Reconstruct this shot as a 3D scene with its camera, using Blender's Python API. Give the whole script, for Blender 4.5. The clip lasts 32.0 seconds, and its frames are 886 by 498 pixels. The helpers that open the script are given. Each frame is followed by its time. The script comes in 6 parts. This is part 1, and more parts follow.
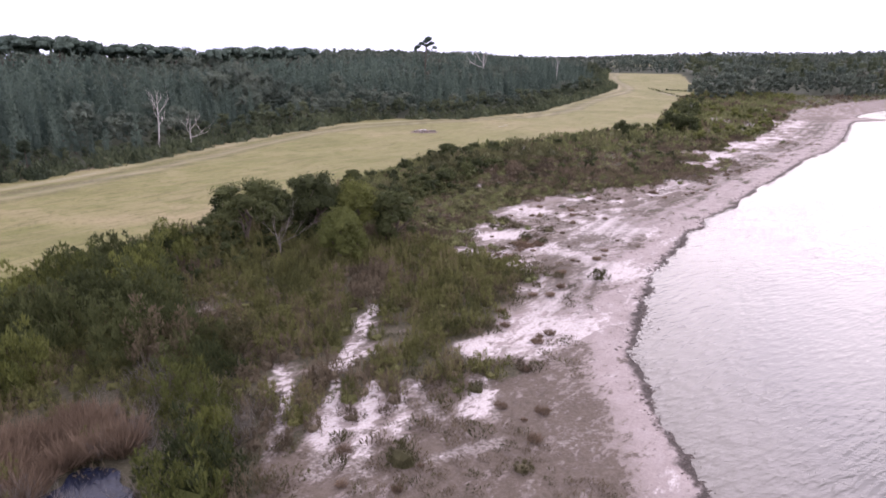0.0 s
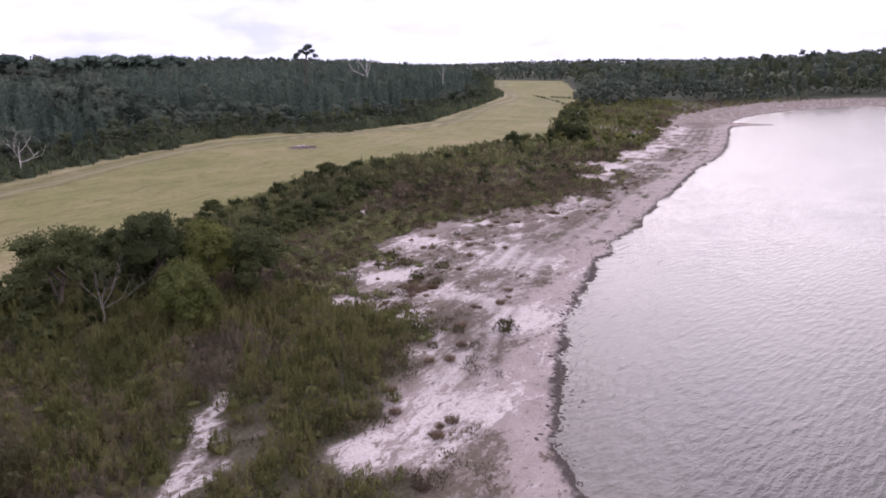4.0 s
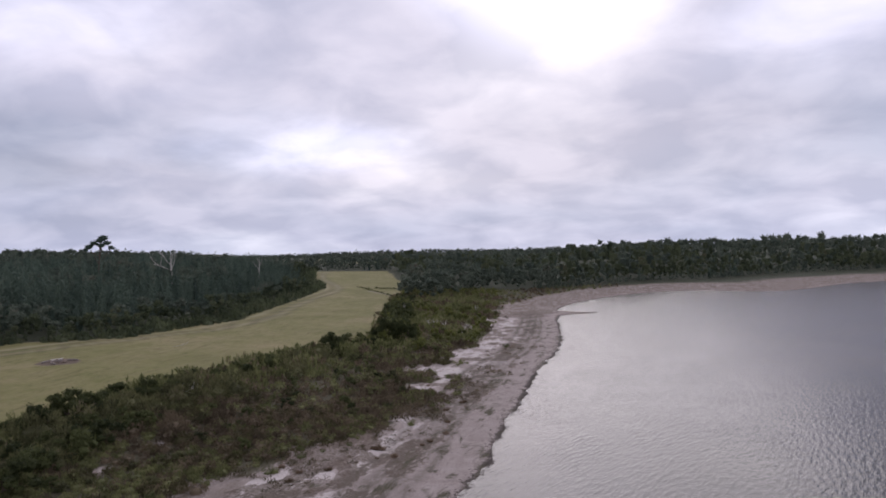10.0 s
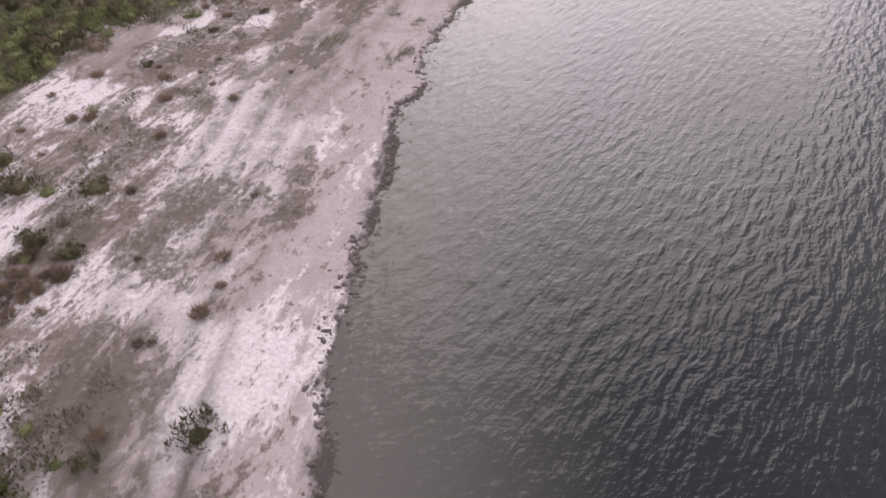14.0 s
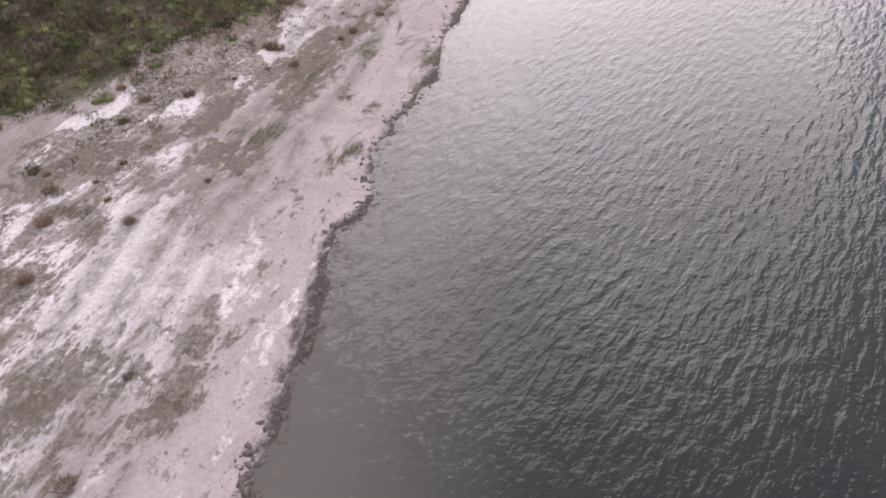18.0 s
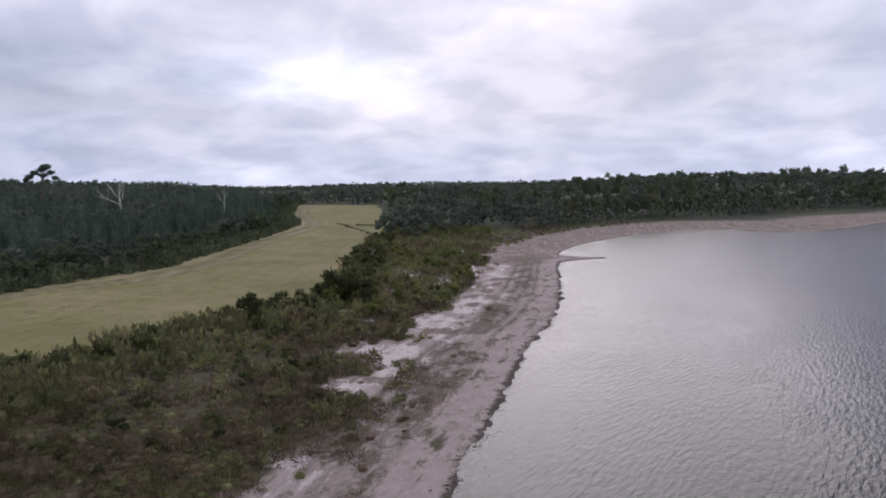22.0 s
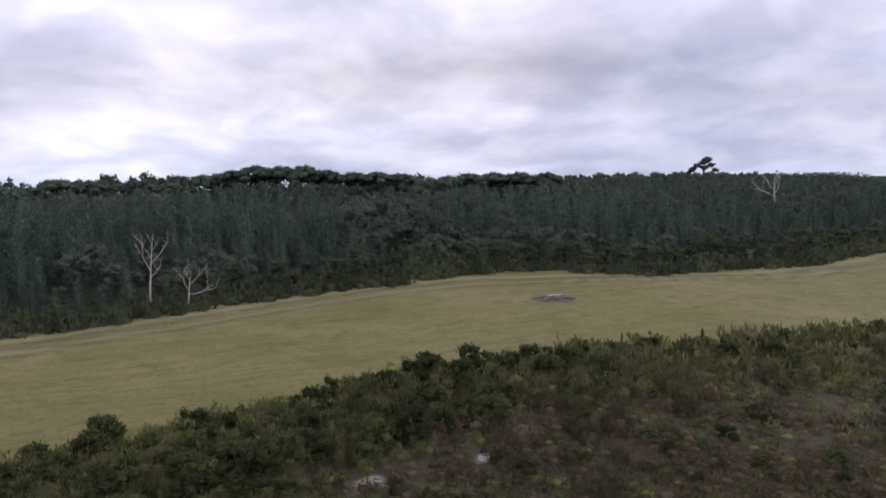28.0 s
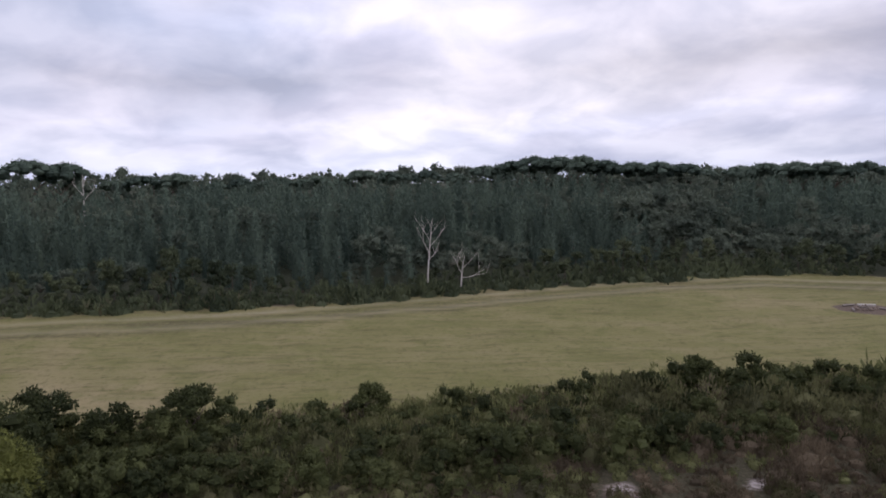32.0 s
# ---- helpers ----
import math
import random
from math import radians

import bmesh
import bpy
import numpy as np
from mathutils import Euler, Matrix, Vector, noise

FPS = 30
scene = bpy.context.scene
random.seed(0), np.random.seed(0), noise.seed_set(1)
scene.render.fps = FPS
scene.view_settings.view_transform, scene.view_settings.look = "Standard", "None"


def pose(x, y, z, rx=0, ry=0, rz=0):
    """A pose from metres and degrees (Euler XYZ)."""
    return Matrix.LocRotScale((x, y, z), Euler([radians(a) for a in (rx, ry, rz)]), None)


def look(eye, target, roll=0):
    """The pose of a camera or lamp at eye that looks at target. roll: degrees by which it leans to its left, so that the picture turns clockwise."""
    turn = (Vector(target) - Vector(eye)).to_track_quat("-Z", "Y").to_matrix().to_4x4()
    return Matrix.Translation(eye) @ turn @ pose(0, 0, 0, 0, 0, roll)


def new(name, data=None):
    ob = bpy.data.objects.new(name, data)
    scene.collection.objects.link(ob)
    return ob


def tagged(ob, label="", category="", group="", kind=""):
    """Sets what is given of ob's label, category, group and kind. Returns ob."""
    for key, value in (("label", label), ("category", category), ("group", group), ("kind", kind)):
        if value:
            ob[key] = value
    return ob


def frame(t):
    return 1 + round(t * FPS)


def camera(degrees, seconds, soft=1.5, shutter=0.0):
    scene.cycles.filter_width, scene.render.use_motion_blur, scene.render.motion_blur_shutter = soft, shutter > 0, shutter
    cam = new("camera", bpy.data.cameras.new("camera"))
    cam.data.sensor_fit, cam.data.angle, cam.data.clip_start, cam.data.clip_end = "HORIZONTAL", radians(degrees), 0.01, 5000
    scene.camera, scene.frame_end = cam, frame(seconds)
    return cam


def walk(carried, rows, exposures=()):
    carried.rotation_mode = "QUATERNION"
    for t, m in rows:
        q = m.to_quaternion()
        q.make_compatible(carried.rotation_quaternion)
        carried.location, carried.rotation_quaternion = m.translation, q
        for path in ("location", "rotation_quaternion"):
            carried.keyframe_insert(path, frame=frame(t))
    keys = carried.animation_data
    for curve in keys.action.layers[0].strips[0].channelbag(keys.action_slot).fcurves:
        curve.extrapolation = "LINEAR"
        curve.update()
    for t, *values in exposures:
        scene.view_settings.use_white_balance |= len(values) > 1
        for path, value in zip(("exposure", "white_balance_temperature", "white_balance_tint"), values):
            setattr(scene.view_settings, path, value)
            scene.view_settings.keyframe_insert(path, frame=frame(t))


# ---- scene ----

PATH = [
    (0, (4.199, -8.178, 14.639), (3.255, -6.498, 14.103), -0.9),
    (0.5, (3.672, -7.227, 14.607), (2.821, -5.498, 14.072), -1.0),
    (1, (3.232, -6.308, 14.608), (2.597, -4.487, 14.075), -1.0),
    (1.5, (2.787, -5.318, 14.648), (2.174, -3.491, 14.114), -1.0),
    (2, (2.387, -4.31, 14.614), (1.773, -2.483, 14.084), -1.1),
    (2.5, (1.966, -3.286, 14.572), (1.352, -1.457, 14.044), -0.8),
    (4.5, (0.869, 1.137, 14.907), (0.171, 2.938, 14.388), -1.3),
    (5, (0.615, 2.303, 14.949), (-0.119, 4.09, 14.432), -1.3),
    (5.5, (0.35, 3.517, 15.001), (-0.408, 5.294, 14.485), -1.3),
    (6, (0.092, 4.759, 15.044), (-0.668, 6.535, 14.528), -1.3),
    (6.5, (-0.113, 6.047, 15.055), (-0.769, 7.864, 14.537), -1.2),
    (7, (-0.421, 7.469, 14.97), (-0.904, 9.339, 14.451), -1.1),
    (7.5, (-0.693, 8.95, 14.894), (-1.024, 10.852, 14.374), -1.1),
    (8, (-0.897, 10.418, 14.868), (-1.129, 12.335, 14.348), -1.2),
    (8.5, (-0.994, 11.748, 14.788), (-1.201, 13.669, 14.272), -1.2),
    (9, (-1.042, 13.021, 14.823), (-1.249, 14.948, 14.329), -1.3),
    (9.5, (-1.117, 14.297, 14.937), (-1.321, 16.265, 14.645), -1.3),
    (10, (-1.188, 15.562, 15.018), (-1.385, 17.552, 15.022), -1.5),
    (10.5, (-1.138, 16.841, 15.096), (-1.336, 18.831, 15.101), -1.5),
    (11, (-1.091, 18.119, 15.177), (-1.289, 20.109, 15.184), -1.4),
    (11.5, (-1.101, 19.35, 15.143), (-1.299, 21.34, 15.143), -1.4),
    (12, (-0.936, 20.653, 15.046), (-1.139, 22.636, 14.883), -1.4),
    (12.5, (-0.796, 21.97, 15.04), (-1.0, 23.867, 14.441), -1.6),
    (13, (-0.869, 23.358, 15.222), (-1.055, 25.055, 14.179), -1.5),
    (13.5, (-0.854, 24.737, 15.519), (-1.014, 26.219, 14.186), -1.2),
    (14, (-0.665, 25.898, 15.661), (-0.823, 27.368, 14.314), -1.1),
    (14.5, (-0.383, 26.955, 15.697), (-0.546, 28.429, 14.354), -1.3),
    (16.5, (0.3, 30.982, 15.586), (0.132, 32.467, 14.257), -1.4),
    (17, (0.377, 31.924, 15.567), (0.212, 33.413, 14.242), -1.3),
    (17.5, (0.484, 32.913, 15.592), (0.317, 34.402, 14.267), -1.2),
    (18, (0.577, 33.938, 15.589), (0.41, 35.427, 14.264), -1.2),
    (18.5, (0.683, 34.904, 15.608), (0.515, 36.392, 14.282), -1.2),
    (19, (0.787, 35.84, 15.584), (0.617, 37.328, 14.259), -1.2),
    (19.5, (0.88, 36.717, 15.54), (0.71, 38.205, 14.214), -1.2),
    (20, (0.985, 37.473, 15.544), (0.815, 38.962, 14.22), -1.1),
    (20.5, (1.054, 38.1, 15.589), (0.875, 39.784, 14.526), -0.7),
    (21, (1.092, 38.846, 15.61), (0.901, 40.73, 14.964), -0.8),
    (21.5, (1.145, 39.572, 15.345), (0.947, 41.545, 15.087), -1.2),
    (22, (1.113, 40.238, 15.06), (0.897, 42.217, 14.867), -1.2),
    (22.5, (0.993, 40.772, 14.864), (0.613, 42.727, 14.678), -1.3),
    (23, (0.918, 41.171, 14.803), (0.378, 43.088, 14.621), -1.2),
    (23.5, (0.984, 41.456, 14.794), (0.305, 43.329, 14.614), -1.2),
    (24, (1.126, 41.856, 14.841), (0.311, 43.673, 14.662), -1.2),
    (24.5, (1.191, 42.212, 14.908), (0.243, 43.964, 14.729), -1.1),
    (25, (1.084, 42.583, 14.901), (0.013, 44.262, 14.722), -1.2),
    (25.5, (0.995, 42.992, 14.899), (-0.198, 44.588, 14.72), -1.3),
    (26, (0.867, 43.297, 14.87), (-0.439, 44.802, 14.693), -1.3),
    (26.5, (0.685, 43.592, 14.89), (-0.726, 44.998, 14.713), -1.2),
    (28.5, (0.15, 44.744, 14.984), (-1.608, 45.682, 14.81), -1.4),
    (29, (0.016, 45.017, 15.007), (-1.807, 45.821, 14.834), -1.4),
    (29.5, (-0.052, 45.232, 15.06), (-1.929, 45.901, 14.887), -1.3),
    (30, (-0.279, 45.442, 15.084), (-2.195, 45.988, 14.911), -1.3),
    (30.5, (-0.516, 45.668, 15.124), (-2.457, 46.118, 14.949), -1.2),
    (31, (-0.732, 45.813, 15.042), (-2.678, 46.239, 14.866), -1.1),
    (31.5, (-0.83, 45.852, 14.833), (-2.786, 46.228, 14.654), -1.0),
    (32, (-0.821, 45.86, 14.599), (-2.787, 46.183, 14.415), -0.9),
]
cam = camera(65.8, 32.0, soft=1.8)
EXPOSURE = [(0.0, 1.30, 6450, 23), (1.0, 0.98, 6450, 22), (5.0, 0.82, 6400, 24), (8.0, 0.58, 6400, 23), (9.0, 0.54, 6450, 20), (9.5, 0.26, 6400, 18), (10.0, -0.02, 6450, 13), (10.5, -0.31, 6450, 10),
            (12.0, -0.55, 6450, 9), (12.5, -0.28, 6650, 13), (13.0, 0.28, 6800, 18), (13.5, 0.70, 6800, 18), (14.0, 1.00, 6700, 16), (17.0, 1.18, 6600, 12), (20.0, 1.18, 6550, 12),
            (20.5, 1.16, 6500, 13), (21.0, 1.20, 6450, 17), (21.5, 0.55, 6450, 13), (22.0, 0.12, 6350, 12), (23.0, -0.11, 6350, 11), (26.0, 0.14, 6400, 12), (32.0, 0.18, 6450, 13)]
walk(cam, [(t, look(eye, target, roll)) for t, eye, target, roll in PATH], EXPOSURE)

# ---- sky and light ----
SUN_AZ, SUN_EL = -4.0, 29.5      # degrees left of +y, and above the horizon


SUN_DIR = (-math.sin(radians(SUN_AZ)) * math.cos(radians(SUN_EL)), math.cos(radians(SUN_AZ)) * math.cos(radians(SUN_EL)), math.sin(radians(SUN_EL)))


def node(nt, kind, loc=None, **values):
    n = nt.nodes.new(kind)
    for k, v in values.items():
        if k in n.inputs:
            n.inputs[k].default_value = v
    return n


def build_world():
    w = bpy.data.worlds.new("overcast_sky")
    scene.world = w
    w.use_nodes = True
    nt = w.node_tree
    nt.nodes.clear()
    L = nt.links.new
    out = nt.nodes.new("ShaderNodeOutputWorld")
    bg = nt.nodes.new("ShaderNodeBackground")
    sky = nt.nodes.new("ShaderNodeTexSky")
    sky.sky_type, sky.sun_disc = "NISHITA", False
    sky.sun_elevation, sky.sun_rotation = radians(SUN_EL), radians(-SUN_AZ)
    sky.air_density, sky.dust_density = 1.0, 1.5
    dim = nt.nodes.new("ShaderNodeVectorMath"); dim.operation = "SCALE"
    dim.inputs["Scale"].default_value = 0.07
    L(sky.outputs[0], dim.inputs[0])
    tc = nt.nodes.new("ShaderNodeTexCoord")
    sep = nt.nodes.new("ShaderNodeSeparateXYZ")
    L(tc.outputs["Generated"], sep.inputs[0])
    up = nt.nodes.new("ShaderNodeMath"); up.operation = "MAXIMUM"; up.inputs[1].default_value = 0.0
    L(sep.outputs["Z"], up.inputs[0])
    add = nt.nodes.new("ShaderNodeMath"); add.operation = "ADD"; add.inputs[1].default_value = 0.3
    L(up.outputs[0], add.inputs[0])
    div = nt.nodes.new("ShaderNodeVectorMath"); div.operation = "DIVIDE"
    comb = nt.nodes.new("ShaderNodeCombineXYZ")
    for k in range(3):
        L(add.outputs[0], comb.inputs[k])
    L(tc.outputs["Generated"], div.inputs[0]); L(comb.outputs[0], div.inputs[1])
    flat = nt.nodes.new("ShaderNodeVectorMath"); flat.operation = "MULTIPLY"; flat.inputs[1].default_value = (1, 1, 0)
    L(div.outputs[0], flat.inputs[0])
    n1 = node(nt, "ShaderNodeTexNoise", Scale=0.8, Detail=5.0, Roughness=0.45, Distortion=0.3)
    n2 = node(nt, "ShaderNodeTexNoise", Scale=3.4, Detail=6.0, Roughness=0.5, Distortion=0.3)
    L(flat.outputs[0], n1.inputs["Vector"]); L(flat.outputs[0], n2.inputs["Vector"])
    r1 = nt.nodes.new("ShaderNodeValToRGB")
    e = r1.color_ramp.elements
    e[0].position, e[0].color = 0.34, (0.62, 0.66, 0.82, 1)
    e[1].position, e[1].color = 0.66, (1.12, 1.09, 1.18, 1)
    m = r1.color_ramp.elements.new(0.50); m.color = (0.80, 0.79, 0.93, 1)
    L(n1.outputs["Fac"], r1.inputs[0])
    r2 = nt.nodes.new("ShaderNodeValToRGB")
    e = r2.color_ramp.elements
    e[0].position, e[0].color = 0.38, (0.83, 0.845, 0.895, 1)
    e[1].position, e[1].color = 0.62, (1.12, 1.10, 1.10, 1)
    L(n2.outputs["Fac"], r2.inputs[0])
    mul = nt.nodes.new("ShaderNodeMix"); mul.data_type, mul.blend_type = "RGBA", "MULTIPLY"
    mul.inputs["Factor"].default_value = 1.0
    L(r1.outputs[0], mul.inputs["A"]); L(r2.outputs[0], mul.inputs["B"])
    cover = nt.nodes.new("ShaderNodeMix"); cover.data_type = "RGBA"
    cover.inputs["Factor"].default_value = 0.93
    L(dim.outputs[0], cover.inputs["A"]); L(mul.outputs["Result"], cover.inputs["B"])
    def calc(op, a, b=0.0):
        m = nt.nodes.new("ShaderNodeMath"); m.operation = op
        for k, v in enumerate((a, b)):
            if isinstance(v, (int, float)):
                m.inputs[k].default_value = v
            else:
                L(v, m.inputs[k])
        return m.outputs[0]

    # an overcast sky brightens upwards, and towards the veiled sun
    dot = nt.nodes.new("ShaderNodeVectorMath"); dot.operation = "DOT_PRODUCT"
    dot.inputs[1].default_value = SUN_DIR
    L(tc.outputs["Generated"], dot.inputs[0])
    near = nt.nodes.new("ShaderNodeMapRange")
    near.inputs["From Min"].default_value, near.inputs["From Max"].default_value = 0.962, 1.0
    L(dot.outputs["Value"], near.inputs["Value"])
    level = calc("ADD", calc("MULTIPLY", calc("POWER", near.outputs[0], 1.8), 1.9), 0.83)
    # torn bright breaks and heavier banks: bearing, height, half widths in degrees, and strength
    n3 = node(nt, "ShaderNodeTexNoise", Scale=3.2, Detail=6.0, Roughness=0.55)
    stretch = nt.nodes.new("ShaderNodeVectorMath"); stretch.operation = "MULTIPLY"; stretch.inputs[1].default_value = (1.0, 1.0, 2.6)
    L(tc.outputs["Generated"], stretch.inputs[0]); L(stretch.outputs[0], n3.inputs["Vector"])
    rgb = nt.nodes.new("ShaderNodeSeparateColor")
    L(n3.outputs["Color"], rgb.inputs[0])
    bearing = calc("MULTIPLY", calc("ARCTAN2", sep.outputs["X"], sep.outputs["Y"]), 57.3)
    height = calc("MULTIPLY", calc("ARCSINE", sep.outputs["Z"]), 57.3)
    bearing = calc("ADD", bearing, calc("MULTIPLY", calc("SUBTRACT", rgb.outputs[0], 0.5), 30.0))
    height = calc("ADD", height, calc("MULTIPLY", calc("SUBTRACT", rgb.outputs[1], 0.5), 7.0))
    for az, el, wide, tall, amount in ((-17, 8.6, 7.5, 1.9, 0.52), (-62, 5.0, 26, 0.8, 0.15), (-104, 5.6, 22, 1.5, 0.08), (-92, 13.2, 13, 1.6, 0.24),
                                       (-54, 9.4, 16, 2.4, -0.26), (-50, 2.0, 30, 1.6, -0.10), (-100, 9.0, 16, 1.0, -0.12), (-33, 6.6, 7, 1.3, -0.12), (14, 9.0, 15, 3.0, -0.06), (30, 5.0, 18, 4.0, 0.05), (24, 16.5, 10, 3.4, 0.30), (-34, 16.5, 7, 3.0, 0.28)):
        d = calc("ADD", calc("POWER", calc("MULTIPLY", calc("SUBTRACT", bearing, az), 1 / wide), 2.0), calc("POWER", calc("MULTIPLY", calc("SUBTRACT", height, el), 1 / tall), 2.0))
        level = calc("ADD", level, calc("MULTIPLY", calc("POWER", 2.718, calc("MULTIPLY", d, -1.0)), amount))
    high = nt.nodes.new("ShaderNodeMath"); high.operation = "MULTIPLY_ADD"; high.inputs[1].default_value = 0.20
    L(up.outputs[0], high.inputs[0]); L(level, high.inputs[2])
    low = nt.nodes.new("ShaderNodeMapRange")
    low.inputs["From Min"].default_value, low.inputs["From Max"].default_value = 0.10, 0.02
    L(up.outputs[0], low.inputs["Value"])
    cool = nt.nodes.new("ShaderNodeMix"); cool.data_type, cool.blend_type = "RGBA", "MULTIPLY"
    L(calc("MULTIPLY", low.outputs[0], 0.8), cool.inputs["Factor"])
    L(cover.outputs["Result"], cool.inputs["A"]); cool.inputs["B"].default_value = (0.88, 0.96, 1.06, 1)
    L(cool.outputs["Result"], bg.inputs["Color"])
    L(high.outputs[0], bg.inputs["Strength"])
    L(bg.outputs[0], out.inputs[0])


build_world()
sun_data = bpy.data.lights.new("sun", "SUN")
sun_data.energy, sun_data.angle, sun_data.color = 1.0, radians(48), (1.0, 0.96, 0.93)
sun = new("sun", sun_data)
sun.matrix_world = look(Vector(SUN_DIR) * 400, (0, 0, 0))


# ---- materials ----
def mat(name, rough=0.9, spec=0.3):
    m = bpy.data.materials.new(name)
    m.use_nodes = True
    nt = m.node_tree
    b = nt.nodes["Principled BSDF"]
    b.inputs["Roughness"].default_value = rough
    b.inputs["Specular IOR Level"].default_value = spec
    return m, nt, b


def ramp(nt, fac, stops):
    r = nt.nodes.new("ShaderNodeValToRGB")
    els = r.color_ramp.elements
    while len(els) < len(stops):
        els.new(0.5)
    for el, (p, c) in zip(els, stops):
        el.position, el.color = p, (*c, 1)
    nt.links.new(fac, r.inputs[0])
    return r.outputs[0]


def mixc(nt, fac, a, b, blend="MIX"):
    m = nt.nodes.new("ShaderNodeMix")
    m.data_type, m.blend_type = "RGBA", blend
    for sock, v in (("Factor", fac), ("A", a), ("B", b)):
        s = m.inputs[sock] if sock == "Factor" else [i for i in m.inputs if i.name == sock and i.type == "RGBA"][0]
        if isinstance(v, (tuple, float, int)):
            s.default_value = (*v, 1) if isinstance(v, tuple) else v
        else:
            nt.links.new(v, s)
    return [o for o in m.outputs if o.type == "RGBA"][0]


def mth(nt, op, a, b=None, clamp=False):
    m = nt.nodes.new("ShaderNodeMath")
    m.operation, m.use_clamp = op, clamp
    for i, v in enumerate((a, b)):
        if v is None:
            continue
        if isinstance(v, (float, int)):
            m.inputs[i].default_value = v
        else:
            nt.links.new(v, m.inputs[i])
    return m.outputs[0]


def noise_tex(nt, vec, scale, detail=4.0, rough=0.55, dist=0.0):
    n = node(nt, "ShaderNodeTexNoise", Scale=scale, Detail=detail, Roughness=rough, Distortion=dist)
    nt.links.new(vec, n.inputs["Vector"])
    return n.outputs["Fac"]


def mapped(nt, vec, scale=(1, 1, 1), rot=(0, 0, 0)):
    m = nt.nodes.new("ShaderNodeMapping")
    m.inputs["Rotation"].default_value = [radians(a) for a in rot]
    nt.links.new(vec, m.inputs["Vector"])
    s = nt.nodes.new("ShaderNodeVectorMath")
    s.operation = "MULTIPLY"
    s.inputs[1].default_value = scale
    nt.links.new(m.outputs[0], s.inputs[0])
    return s.outputs[0]


def step(nt, v, lo, hi):
    m = nt.nodes.new("ShaderNodeMapRange")
    m.interpolation_type = "SMOOTHSTEP"
    nt.links.new(v, m.inputs["Value"])
    m.inputs["From Min"].default_value, m.inputs["From Max"].default_value = lo, hi
    return m.outputs["Result"]


def bump(nt, b, height, strength=0.5, distance=0.05):
    n = nt.nodes.new("ShaderNodeBump")
    n.inputs["Strength"].default_value, n.inputs["Distance"].default_value = strength, distance
    nt.links.new(height, n.inputs["Height"])
    nt.links.new(n.outputs[0], b.inputs["Normal"])
    return n


def attr(nt, name):
    a = nt.nodes.new("ShaderNodeAttribute")
    a.attribute_name = name
    return a.outputs["Fac"]


def position(nt):
    return nt.nodes.new("ShaderNodeNewGeometry").outputs["Position"]


